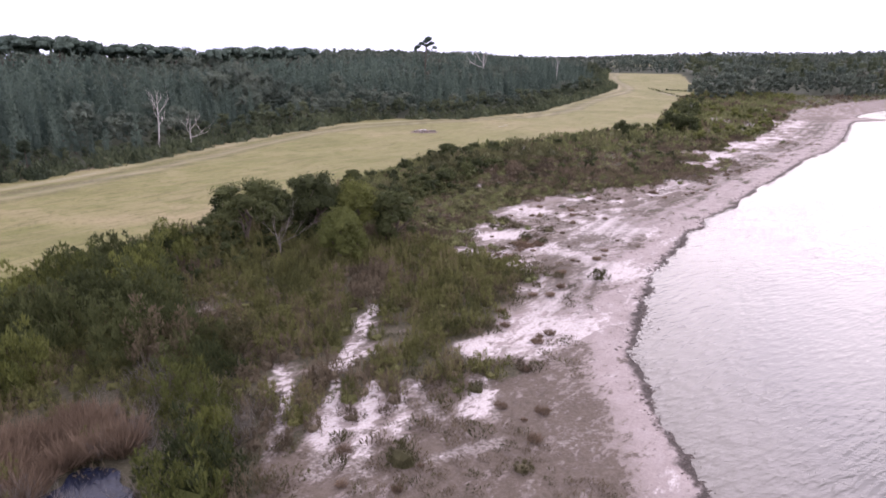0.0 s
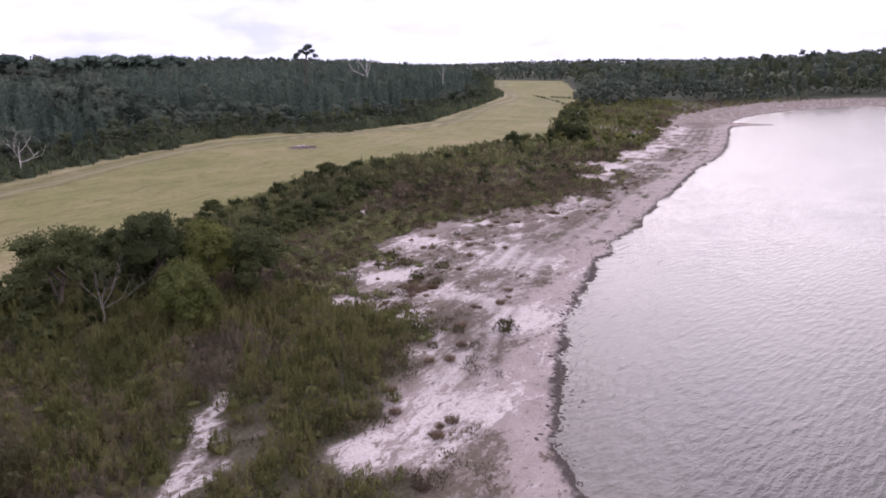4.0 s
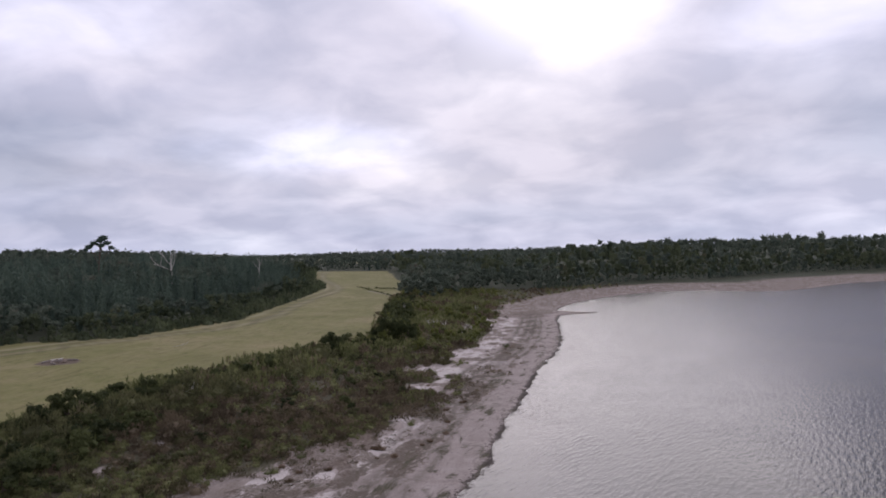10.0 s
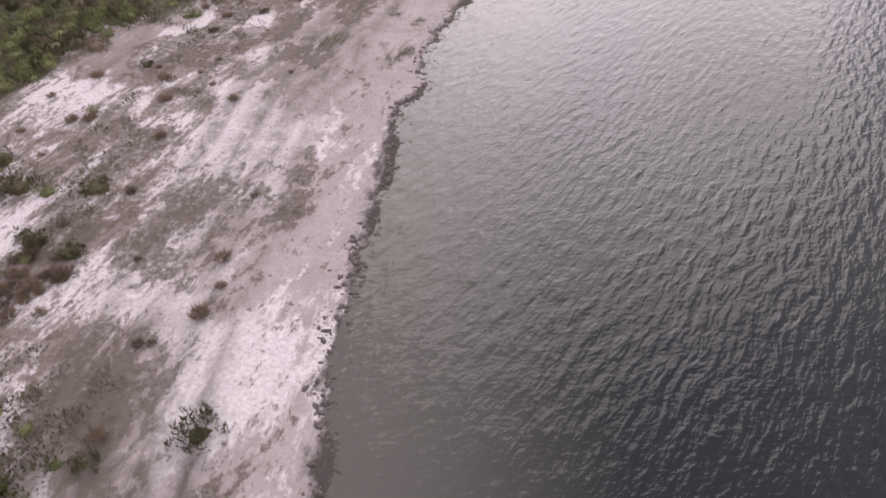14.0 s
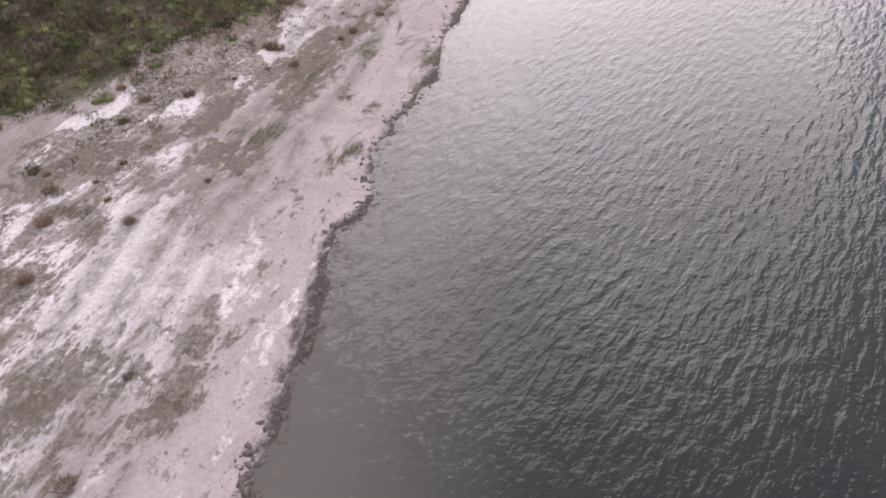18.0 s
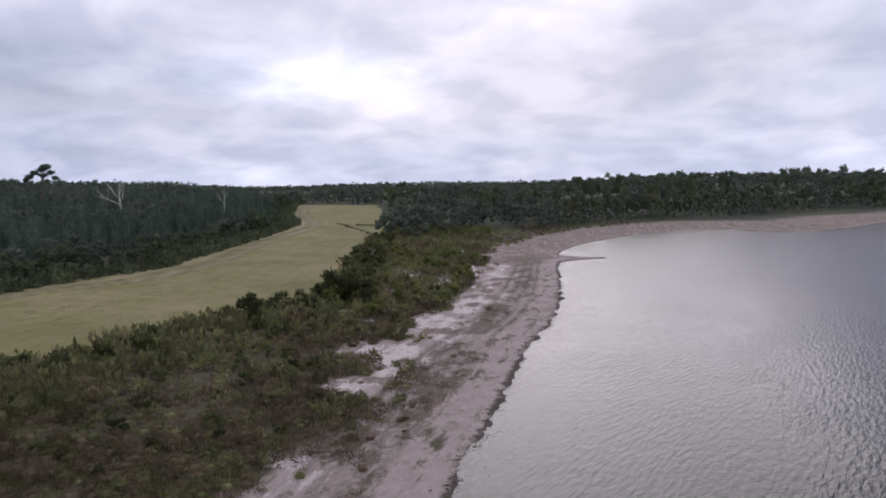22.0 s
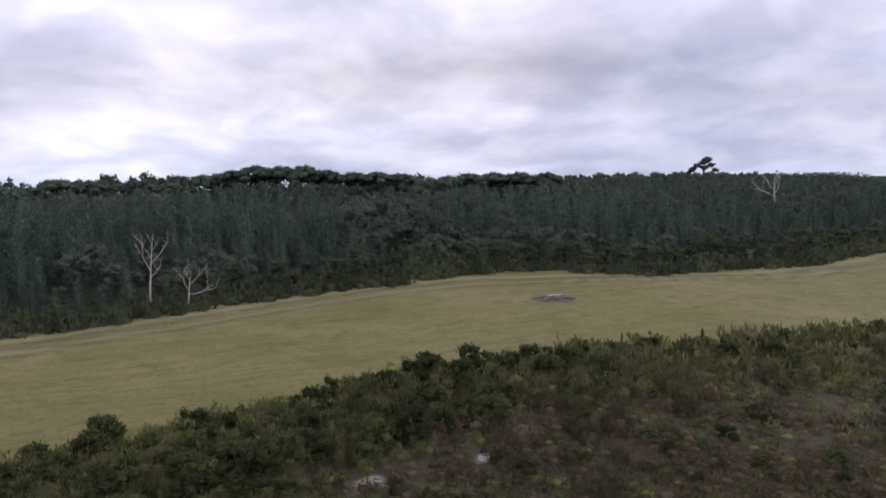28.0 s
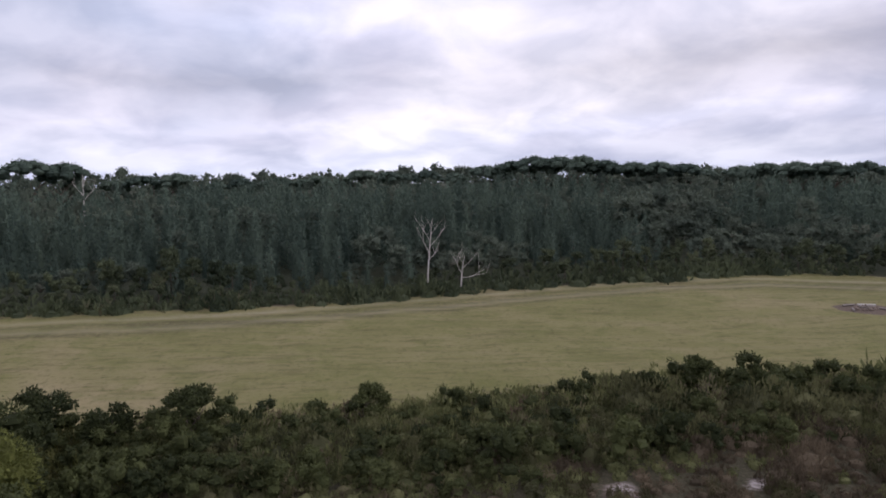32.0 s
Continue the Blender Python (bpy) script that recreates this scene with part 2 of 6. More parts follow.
def ground_material():
    m, nt, b = mat("shore_ground", 0.95, 0.12)
    p = position(nt)
    inland, veg, field, pale, crusty, bare = (attr(nt, k) for k in ("inland", "veg", "field", "pale", "crusty", "bare"))
    fine = noise_tex(nt, p, 7.0, 6.0, 0.7)
    mid = noise_tex(nt, p, 0.8, 6.0, 0.62, 0.4)
    streak = noise_tex(nt, mapped(nt, p, (1.0, 0.34, 1.0), (0, 0, 12)), 0.75, 9.0, 0.66, 0.7)
    speck = noise_tex(nt, mapped(nt, p, (1.0, 0.5, 1.0), (0, 0, 9)), 2.8, 6.0, 0.68, 0.3)
    tracks = noise_tex(nt, mapped(nt, p, (1.0, 0.11, 1.0), (0, 0, 11)), 1.2, 7.0, 0.66, 0.5)
    sand = ramp(nt, mth(nt, "ADD", mth(nt, "MULTIPLY", fine, 0.5), mth(nt, "MULTIPLY", mid, 0.5)), [(0.3, (0.203, 0.168, 0.151)), (0.5, (0.276, 0.231, 0.212)), (0.7, (0.350, 0.301, 0.280))])
    white = ramp(nt, fine, [(0.25, (0.30, 0.258, 0.24)), (0.5, (0.445, 0.394, 0.370)), (0.7, (0.54, 0.488, 0.464))])
    crust = ramp(nt, mth(nt, "ADD", mth(nt, "MULTIPLY", fine, 0.45), mth(nt, "MULTIPLY", speck, 0.55)), [(0.3, (0.050, 0.039, 0.028)), (0.5, (0.116, 0.092, 0.070)), (0.72, (0.196, 0.160, 0.130))])
    jag = mth(nt, "SUBTRACT", streak, 0.5)
    jag2 = mth(nt, "SUBTRACT", speck, 0.5)
    w = step(nt, mth(nt, "ADD", pale, mth(nt, "ADD", mth(nt, "MULTIPLY", jag, 2.7), mth(nt, "MULTIPLY", jag2, 2.6))), 0.28, 0.72)
    d = step(nt, mth(nt, "ADD", crusty, mth(nt, "ADD", mth(nt, "MULTIPLY", jag, -2.2), mth(nt, "MULTIPLY", jag2, 3.8))), 0.30, 0.70)
    t = mth(nt, "MULTIPLY", step(nt, tracks, 0.49, 0.60), mth(nt, "MULTIPLY", step(nt, inland, 1.6, 4.0), mth(nt, "ADD", 0.42, mth(nt, "MULTIPLY", attr(nt, "far"), -0.22))))
    c = mixc(nt, t, sand, crust)
    c = mixc(nt, mth(nt, "MULTIPLY", attr(nt, "dry"), mth(nt, "ADD", 0.55, mth(nt, "MULTIPLY", step(nt, speck, 0.35, 0.6), 0.4))), c, crust)
    c = mixc(nt, w, c, white)
    c = mixc(nt, mth(nt, "MULTIPLY", d, mth(nt, "ADD", 0.6, mth(nt, "MULTIPLY", step(nt, noise_tex(nt, p, 5.0, 7.0, 0.75), 0.40, 0.60), 0.38))), c, mixc(nt, 0.55, crust, mixc(nt, attr(nt, "far"), (0.064, 0.050, 0.037), (0.084, 0.056, 0.041))))
    rut = mth(nt, "MULTIPLY", attr(nt, "rut"), step(nt, speck, 0.30, 0.55))
    c = mixc(nt, mth(nt, "MULTIPLY", rut, 0.85), c, (0.094, 0.078, 0.062))
    # small debris
    c = mixc(nt, mth(nt, "MULTIPLY", step(nt, noise_tex(nt, p, 3.4, 3.0, 0.5), 0.66, 0.72), 0.6), c, (0.065, 0.052, 0.043))
    # wet edge
    wob = mth(nt, "ADD", inland, mth(nt, "ADD", mth(nt, "MULTIPLY", mth(nt, "SUBTRACT", mid, 0.5), 1.2), mth(nt, "MULTIPLY", jag2, 1.4)))
    c = mixc(nt, mth(nt, "SUBTRACT", 1.0, step(nt, wob, 0.0, 0.5)), c, (0.056, 0.046, 0.040))
    # litter under the shrubs
    lit = ramp(nt, fine, [(0.25, (0.030, 0.028, 0.016)), (0.5, (0.064, 0.058, 0.036)), (0.75, (0.124, 0.106, 0.074))])
    c = mixc(nt, step(nt, mth(nt, "ADD", mth(nt, "SUBTRACT", veg, mth(nt, "MULTIPLY", pale, 0.9)), mth(nt, "MULTIPLY", jag, 1.8)), 0.30, 0.6), c, lit)
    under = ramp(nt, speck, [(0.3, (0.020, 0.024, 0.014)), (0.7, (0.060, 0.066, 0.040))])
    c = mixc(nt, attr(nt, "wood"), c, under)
    # grass of the field
    g1 = noise_tex(nt, p, 0.055, 5.0, 0.6, 0.3)
    g2 = noise_tex(nt, mapped(nt, p, (1.0, 0.07, 1.0), (0, 0, 14)), 0.9, 6.0, 0.62)
    g3 = noise_tex(nt, p, 2.2, 7.0, 0.72)
    g4 = noise_tex(nt, p, 0.35, 6.0, 0.65, 0.5)
    grass = ramp(nt, g1, [(0.3, (0.130, 0.125, 0.048)), (0.5, (0.178, 0.164, 0.070)), (0.7, (0.246, 0.203, 0.112))])
    grass = mixc(nt, mth(nt, "MULTIPLY", step(nt, g4, 0.46, 0.62), 0.5), grass, (0.122, 0.128, 0.042))
    grass = mixc(nt, mth(nt, "MULTIPLY", step(nt, g2, 0.46, 0.66), 0.28), grass, (0.224, 0.185, 0.107))
    grass = mixc(nt, mth(nt, "MULTIPLY", step(nt, g3, 0.5, 0.68), 0.62), grass, (0.076, 0.074, 0.030))
    dash = noise_tex(nt, mapped(nt, p, (1.0, 0.16, 1.0), (0, 0, 6)), 1.7, 5.0, 0.62)
    grass = mixc(nt, mth(nt, "MULTIPLY", step(nt, dash, 0.50, 0.70), 0.5), grass, (0.078, 0.071, 0.030))
    c = mixc(nt, step(nt, mth(nt, "ADD", field, mth(nt, "MULTIPLY", mth(nt, "SUBTRACT", g3, 0.5), 0.5)), 0.35, 0.65), c, grass)
    lane = mth(nt, "MULTIPLY", attr(nt, "lane"), step(nt, g3, 0.25, 0.6))
    c = mixc(nt, mth(nt, "MULTIPLY", lane, 0.62), c, (0.300, 0.262, 0.190))
    c = mixc(nt, mth(nt, "MULTIPLY", attr(nt, "wheel"), mth(nt, "MULTIPLY", step(nt, g3, 0.3, 0.55), 0.7)), c, (0.070, 0.062, 0.034))
    dirt = ramp(nt, fine, [(0.3, (0.070, 0.052, 0.040)), (0.7, (0.165, 0.126, 0.100))])
    c = mixc(nt, step(nt, mth(nt, "ADD", bare, mth(nt, "MULTIPLY", mth(nt, "SUBTRACT", g3, 0.5), 0.9)), 0.4, 0.6), c, dirt)
    nt.links.new(c, b.inputs["Base Color"])
    h = mth(nt, "ADD", mth(nt, "MULTIPLY", fine, 0.6), mth(nt, "MULTIPLY", speck, 1.2))
    bump(nt, b, h, 0.7, 0.10)
    return m


def water_material():
    m, nt, b = mat("lake_water", 0.09, 0.5)
    p = position(nt)
    shoal = noise_tex(nt, mapped(nt, p, (1, 0.6, 1), (0, 0, 30)), 0.045, 4.0, 0.55, 0.8)
    c = ramp(nt, shoal, [(0.36, (0.008, 0.010, 0.009)), (0.54, (0.017, 0.019, 0.014)), (0.68, (0.042, 0.038, 0.029))])
    shallow = mth(nt, "SUBTRACT", 1.0, step(nt, attr(nt, "offshore"), 0.4, 8.0))
    c = mixc(nt, mth(nt, "MULTIPLY", shallow, 0.8), c, (0.088, 0.078, 0.064))
    warp = node(nt, "ShaderNodeTexNoise", Scale=0.35, Detail=2.0)
    nt.links.new(p, warp.inputs["Vector"])
    v = nt.nodes.new("ShaderNodeVectorMath"); v.operation = "MULTIPLY_ADD"
    v.inputs[1].default_value = (0.4, 0.4, 0.0)
    nt.links.new(warp.outputs["Color"], v.inputs[0]); nt.links.new(p, v.inputs[2])
    q = v.outputs[0]
    a1 = noise_tex(nt, mapped(nt, q, (1.0, 0.30, 1.0), (0, 0, 27)), 3.3, 2.0, 0.45, 0.2)
    a2 = noise_tex(nt, mapped(nt, q, (0.45, 1.0, 1.0), (0, 0, -8)), 6.0, 2.5, 0.5, 0.3)
    a4 = noise_tex(nt, mapped(nt, q, (1.0, 0.45, 1.0), (0, 0, 48)), 10.0, 2.0, 0.5, 0.2)
    a3 = noise_tex(nt, p, 0.12, 2.0, 0.5)
    crest = mth(nt, "POWER", a1, 1.6)
    h = mth(nt, "ADD", mth(nt, "MULTIPLY", crest, 1.0), mth(nt, "ADD", mth(nt, "MULTIPLY", a2, 0.20), mth(nt, "MULTIPLY", a4, 0.16)))
    h = mth(nt, "MULTIPLY", h, mth(nt, "ADD", mth(nt, "MULTIPLY", a3, 1.0), 0.5))
    ripple = bump(nt, b, h, 1.0, 0.068).outputs[0]
    # turbid brown water under a glossy rippled surface
    murk = nt.nodes.new("ShaderNodeBsdfDiffuse")
    nt.links.new(c, murk.inputs["Color"])
    gloss = nt.nodes.new("ShaderNodeBsdfGlossy")
    gloss.inputs["Color"].default_value, gloss.inputs["Roughness"].default_value = (0.67, 0.648, 0.66, 1), 0.1
    edge = nt.nodes.new("ShaderNodeFresnel")
    edge.inputs["IOR"].default_value = 1.36
    for n in (gloss, edge):
        nt.links.new(ripple, n.inputs["Normal"])
    both = nt.nodes.new("ShaderNodeMixShader")
    nt.links.new(edge.outputs[0], both.inputs["Fac"])
    nt.links.new(murk.outputs[0], both.inputs[1]); nt.links.new(gloss.outputs[0], both.inputs[2])
    nt.links.new(both.outputs[0], nt.nodes["Material Output"].inputs["Surface"])
    nt.nodes.remove(b)
    return m


def leaf_material(name, dark, lit, dry=None, amount=0.0, patch=0.0, speckle=0.3, vary=0.5):
    m, nt, b = mat(name, 0.8, 0.15)
    g = nt.nodes.new("ShaderNodeNewGeometry")
    info = nt.nodes.new("ShaderNodeObjectInfo")
    tint = mth(nt, "FRACT", mth(nt, "ADD", attr(nt, "tint"), info.outputs["Random"]))
    leafy = g.outputs["Random Per Island"]
    f = mth(nt, "ADD", mth(nt, "MULTIPLY", leafy, speckle), mth(nt, "ADD", 0.5 * (0.95 - speckle - vary), mth(nt, "MULTIPLY", tint, vary)))
    if patch:
        n = noise_tex(nt, g.outputs["Position"], 0.07, 3.0, 0.6)
        f = mth(nt, "ADD", f, mth(nt, "MULTIPLY", mth(nt, "SUBTRACT", n, 0.5), patch))
    c = ramp(nt, f, [(0.1, dark), (0.85, lit)])
    if dry:
        d = mth(nt, "MULTIPLY", step(nt, mth(nt, "ADD", mth(nt, "MULTIPLY", tint, 0.7), mth(nt, "MULTIPLY", leafy, 0.3)), 1 - amount - 0.08, 1 - amount + 0.08), 0.85)
        c = mixc(nt, d, c, dry)
    nt.links.new(c, b.inputs["Base Color"])
    thin = nt.nodes.new("ShaderNodeBsdfTranslucent")
    nt.links.new(c, thin.inputs["Color"])
    both = nt.nodes.new("ShaderNodeMixShader")
    both.inputs["Fac"].default_value = 0.32
    nt.links.new(b.outputs[0], both.inputs[1]); nt.links.new(thin.outputs[0], both.inputs[2])
    nt.links.new(both.outputs[0], nt.nodes["Material Output"].inputs["Surface"])
    return m


def bark_material(name, a, b2, scale=6.0):
    m, nt, b = mat(name, 0.85, 0.2)
    p = position(nt)
    f = noise_tex(nt, mapped(nt, p, (1, 1, 0.25)), scale, 5.0, 0.6)
    nt.links.new(ramp(nt, f, [(0.3, a), (0.7, b2)]), b.inputs["Base Color"])
    bump(nt, b, f, 0.5, 0.03)
    return m


GROUND = ground_material()
WATER = water_material()
HEATH = leaf_material("heath_leaves", (0.042, 0.048, 0.018), (0.215, 0.211, 0.077), (0.150, 0.113, 0.077), 0.22, 0.4, 0.3, 0.45)
PALE_HEATH = leaf_material("pale_heath_leaves", (0.062, 0.070, 0.029), (0.232, 0.238, 0.102), (0.180, 0.140, 0.096), 0.18, 0.6)
OLIVE = leaf_material("olive_leaves", (0.038, 0.048, 0.015), (0.160, 0.170, 0.048))
DRY = leaf_material("dry_heath", (0.064, 0.051, 0.033), (0.190, 0.153, 0.102))
BROWN = leaf_material("brown_heath", (0.056, 0.044, 0.029), (0.190, 0.148, 0.098), None, 0.0, 0.4)
SEDGE = leaf_material("dry_sedge", (0.100, 0.070, 0.047), (0.235, 0.172, 0.118))
GREY = leaf_material("grey_twigs", (0.110, 0.097, 0.083), (0.248, 0.221, 0.193))
TUFT = leaf_material("tuft_leaves", (0.037, 0.037, 0.017), (0.110, 0.100, 0.048), (0.140, 0.108, 0.072), 0.25)
BUSH = leaf_material("bush_leaves", (0.023, 0.031, 0.013), (0.099, 0.111, 0.042))
EDGE = leaf_material("forest_edge_leaves", (0.029, 0.041, 0.024), (0.120, 0.139, 0.074), (0.120, 0.110, 0.070), 0.10, 0.6, 0.12)
UPRIGHT = leaf_material("upright_shrub_leaves", (0.040, 0.043, 0.021), (0.178, 0.176, 0.082), (0.125, 0.102, 0.068), 0.14, 0.6)
LIME = leaf_material("lime_leaves", (0.037, 0.048, 0.014), (0.130, 0.143, 0.043))
PINE = leaf_material("pine_needles", (0.046, 0.069, 0.055), (0.117, 0.154, 0.114), None, 0.0, 0.8, 0.16)
GUM = leaf_material("gum_leaves", (0.050, 0.068, 0.052), (0.137, 0.161, 0.117), (0.140, 0.122, 0.095), 0.08, 0.7, 0.16)
BARK = bark_material("bark", (0.05, 0.04, 0.03), (0.15, 0.12, 0.095))
GREYWOOD = bark_material("grey_twig_wood", (0.13, 0.11, 0.095), (0.27, 0.235, 0.205))
DEADWOOD = bark_material("bleached_wood", (0.30, 0.27, 0.24), (0.58, 0.54, 0.50))
PEAT = bark_material("dark_clods", (0.035, 0.03, 0.026), (0.12, 0.095, 0.08), 9.0)

# ---- plan: shoreline, field and ground height ----
SHORE = [(60, -140), (30, -50), (14, -10), (6, 6), (2.0, 13.9), (-0.1, 17.8), (-3.0, 23.6), (-4.2, 30), (-5.1, 37), (-5.15, 44), (-5.3, 50),
         (-5.3, 52), (-4.2, 54.3), (-4.7, 57), (-3.2, 63), (-2.8, 69), (-1.6, 77), (-0.4, 85), (1.2, 97), (5.4, 117), (6.2, 124), (7.4, 142),
         (8.0, 160), (9.0, 168.2), (13, 170.8), (18.0, 173.6), (13, 176.2), (9.2, 179.5), (10.4, 187), (13.7, 197.2), (19.5, 209.6), (26.5, 221),
         (34, 231), (44, 239), (54, 243), (62, 242), (68, 235), (75, 231), (83, 234), (92, 241), (101, 251), (113, 264), (140, 278), (220, 305), (400, 330), (1500, 420)]
NEAR_EDGE = ([-200, -20, 16, 40, 64, 75, 87, 109, 121, 150, 199, 216, 245, 275, 320, 380], [-49, -42.5, -38, -39, -40.5, -39.9, -36.8, -29.3, -23.5, -27, -33.5, -33.5, -37, -44, -56, -83])
FAR_EDGE = ([-200, -20, 16, 36, 48, 58, 64, 86, 96, 106, 116, 127, 143, 152, 175, 191, 229, 236, 262, 400], [-60, -68, -71.4, -71.6, -72.0, -73.6, -75, -76, -77.5, -74, -63, -60.5, -55.5, -57, -58, -60, -63, -64, -76, -113])
SAND_EDGE = ([-60, 5, 10, 14, 17, 22, 26, 29, 33, 34.5, 36.5, 41, 50, 60, 69, 79, 85, 95, 103, 111, 118, 137, 155, 200], [-11, -11.4, -12, -9.4, -7.8, -8.8, -11.3, -12.4, -12.4, -14.5, -18.6, -20, -22, -20.5, -15.6, -11.5, -10, -12, -11.5, -9.5, -5.5, -5.2, -5.2, -4])
POLY = np.array(SHORE, float)


def shore_distance(x, y):
    """Signed metres inland from the waterline."""
    x, y = np.asarray(x, float), np.asarray(y, float)
    best = np.full(x.shape, 1e9)
    inside = np.zeros(x.shape, bool)
    ring = np.vstack([POLY, [[1500, -140]]])
    for (ax, ay), (bx, by) in zip(POLY[:-1], POLY[1:]):
        dx, dy = bx - ax, by - ay
        k = np.clip(((x - ax) * dx + (y - ay) * dy) / (dx * dx + dy * dy), 0, 1)
        best = np.minimum(best, np.hypot(x - ax - k * dx, y - ay - k * dy))
    for (ax, ay), (bx, by) in zip(ring, np.roll(ring, -1, 0)):
        if ay != by:
            inside ^= ((ay > y) != (by > y)) & (x < (bx - ax) * (y - ay) / (by - ay) + ax)
    inside |= (y < -140) & (x > 60)
    return np.where(inside, -best, best)


def hashed(i, j, seed):
    v = np.sin(i * 127.1 + j * 311.7 + seed * 74.7) * 43758.5453
    return v - np.floor(v)


def wave(x, y, size, seed=0):
    """Smooth value noise, 0 to 1."""
    u, v = np.asarray(x) / size, np.asarray(y) / size
    i, j = np.floor(u), np.floor(v)
    f, g = u - i, v - j
    f, g = f * f * (3 - 2 * f), g * g * (3 - 2 * g)
    a = hashed(i, j, seed) * (1 - f) + hashed(i + 1, j, seed) * f
    b = hashed(i, j + 1, seed) * (1 - f) + hashed(i + 1, j + 1, seed) * f
    return a * (1 - g) + b * g


def smooth(v, lo, hi):
    k = np.clip((v - lo) / (hi - lo), 0, 1)
    return k * k * (3 - 2 * k)


def masks(x, y):
    s = shore_distance(x, y)
    near, far, edge = np.interp(y, *NEAR_EDGE), np.interp(y, *FAR_EDGE), np.interp(y, *SAND_EDGE)
    wob = (wave(x, y, 7, 3) - 0.5) * 3 + (wave(x, y, 2.4, 4) - 0.5) * 1.6
    field = smooth(near - x + wob * 0.4, -0.8, 0.8) * smooth(x - far + wob * 0.5, -1, 1) * smooth(326 - y + wob, -3, 3)
    field = np.maximum(field, smooth(1.0 - ((x + 120) / 85) ** 2 - ((y - 560) / 75) ** 2, 0.0, 0.15))
    veg = smooth(edge - x + wob * 1.3, -2.0, 2.5)
    north = smooth(y, 182, 200) * smooth(s + wob - np.interp(x, [-10, 20, 65, 120], [0, 4, 14, 18]), 10, 18)
    veg = np.maximum(veg * smooth(s, 3, 7), north) * (1 - field)
    return s, field, veg


# patches on the beach: x, y and half widths
PALE = [(-20.0, 50.6, 2.2, 3.8), (-11.8, 48.6, 3.4, 4.2), (-11.0, 56.3, 1.9, 2.0), (-10.5, 63.4, 1.6, 1.9), (-12.4, 39.9, 2.8, 2.8), (-17.9, 40.4, 1.6, 2.2),
        (-18.0, 35.7, 1.1, 1.2), (-10.5, 31.2, 1.5, 1.5), (-18.3, 54.7, 1.4, 2.4), (-8.0, 36.8, 2.6, 2.6), (-8.0, 24.8, 1.5, 3.6), (-9.7, 28.6, 0.9, 2.6), (-9.8, 21.7, 1.1, 2.2),
        (-16.4, 20.6, 1.2, 1.3), (-14.9, 16.5, 1.1, 2.4), (-16.1, 13.3, 0.9, 1.4), (-7.4, 15.5, 0.9, 1.2), (-25.6, 16.6, 0.7, 0.9),
        (-10.2, 22.6, 0.9, 1.3),
        (-28.0, 64.2, 0.6, 0.9), (-27.9, 58.0, 0.7, 1.0)]
PALE_FAR = [(-11.7, 87.6, 1.9, 1.8), (-9.7, 99.7, 2.2, 2.7), (-7.2, 109.6, 2.1, 5.0), (-4.3, 130, 1.2, 11), (-9.3, 132.8, 0.9, 2.2), (-12.4, 131.0, 0.9, 1.6), (-16.0, 128.0, 1.0, 1.4), (-13.5, 137.5, 0.8, 1.5), (-15.6, 141, 1.5, 2.6), (-9.0, 89.8, 1.0, 2.7),
            (-3.2, 106.2, 1.7, 3.9), (-9.6, 137, 0.9, 4.0), (-14.3, 108.8, 0.8, 1.4), (-13.0, 98.0, 1.5, 2.5), (-5.0, 117, 1.2, 3), (-2.5, 146, 1.5, 5)]
CRUST = [(-11.4, 36.2, 1.4, 1.8), (-11.6, 44.3, 2.1, 1.9), (-11.8, 41.4, 1.1, 1.2), (-15.5, 41.7, 1.4, 1.8), (-16.1, 59.1, 3.1, 3.0), (-12.2, 66.3, 2.4, 3.6),
         (-14.2, 52.0, 1.1, 1.8), (-15.6, 47.2, 1.5, 2.5), (-8.5, 45.3, 0.6, 3.1), (-9.2, 32.2, 0.7, 1.0), (-11.2, 29.4, 0.5, 2.4), (-6.9, 33.4, 0.7, 1.0)]
CRUST_NEAR = [(-3.2, 17.8, 3.3, 5.2), (-7.5, 20.5, 1.2, 1.6), (-5.0, 23.1, 0.9, 1.9), (-6.0, 11.0, 3.2, 3.5), (-1.0, 12.0, 1.6, 3.0), (-13.4, 9.0, 1.0, 3.0), (-10.5, 16.4, 0.8, 1.6)]
CRUST_FAR = [(-7.1, 91.9, 1.3, 2.4), (-5.0, 102.5, 1.6, 2.3), (-7.6, 80.9, 1.1, 2.3), (1.0, 165, 6.0, 17), (-8.6, 74.5, 1.5, 3.2), (-3.0, 96.3, 1.4, 1.9),
             (3.7, 122, 1.7, 5.8), (-12.5, 75, 2.0, 5.0), (0.5, 138, 2.5, 6)]


def blobs(x, y, rows):
    """How far inside the patches: 0.5 at their rims."""
    x, y = x + (wave(x, y, 1.6, 41) - 0.5) * 1.6, y + (wave(x, y, 2.2, 42) - 0.5) * 2.2
    out = np.zeros(np.shape(x))
    for cx, cy, rx, ry in rows:
        lean = (x - cx) - 0.10 * (y - cy)
        out = np.maximum(out, np.exp(-0.69 * ((lean / rx) ** 2 + ((y - cy) / ry) ** 2)))
    return out


# bare sandy tracks worn through the heath: two ends and a half width
TRACKS = [(-17.8, 22.8, -16.4, 19.4, 0.45), (-16.4, 19.4, -14.4, 15.0, 0.45), (-13.9, 14.0, -10.0, 7.8, 0.34), (-12.4, 14.9, -8.9, 8.7, 0.30), (-11.2, 15.4, -8.9, 11.6, 0.28),
          (-15.4, 12.6, -11.7, 7.2, 0.24), (-10.9, 15.8, -8.6, 13.6, 0.3), (-8.6, 17.4, -6.8, 15.2, 0.4), (-7.0, 11.0, -5.6, 13.2, 0.4), (-17.0, 13.6, -15.6, 12.6, 0.4)]


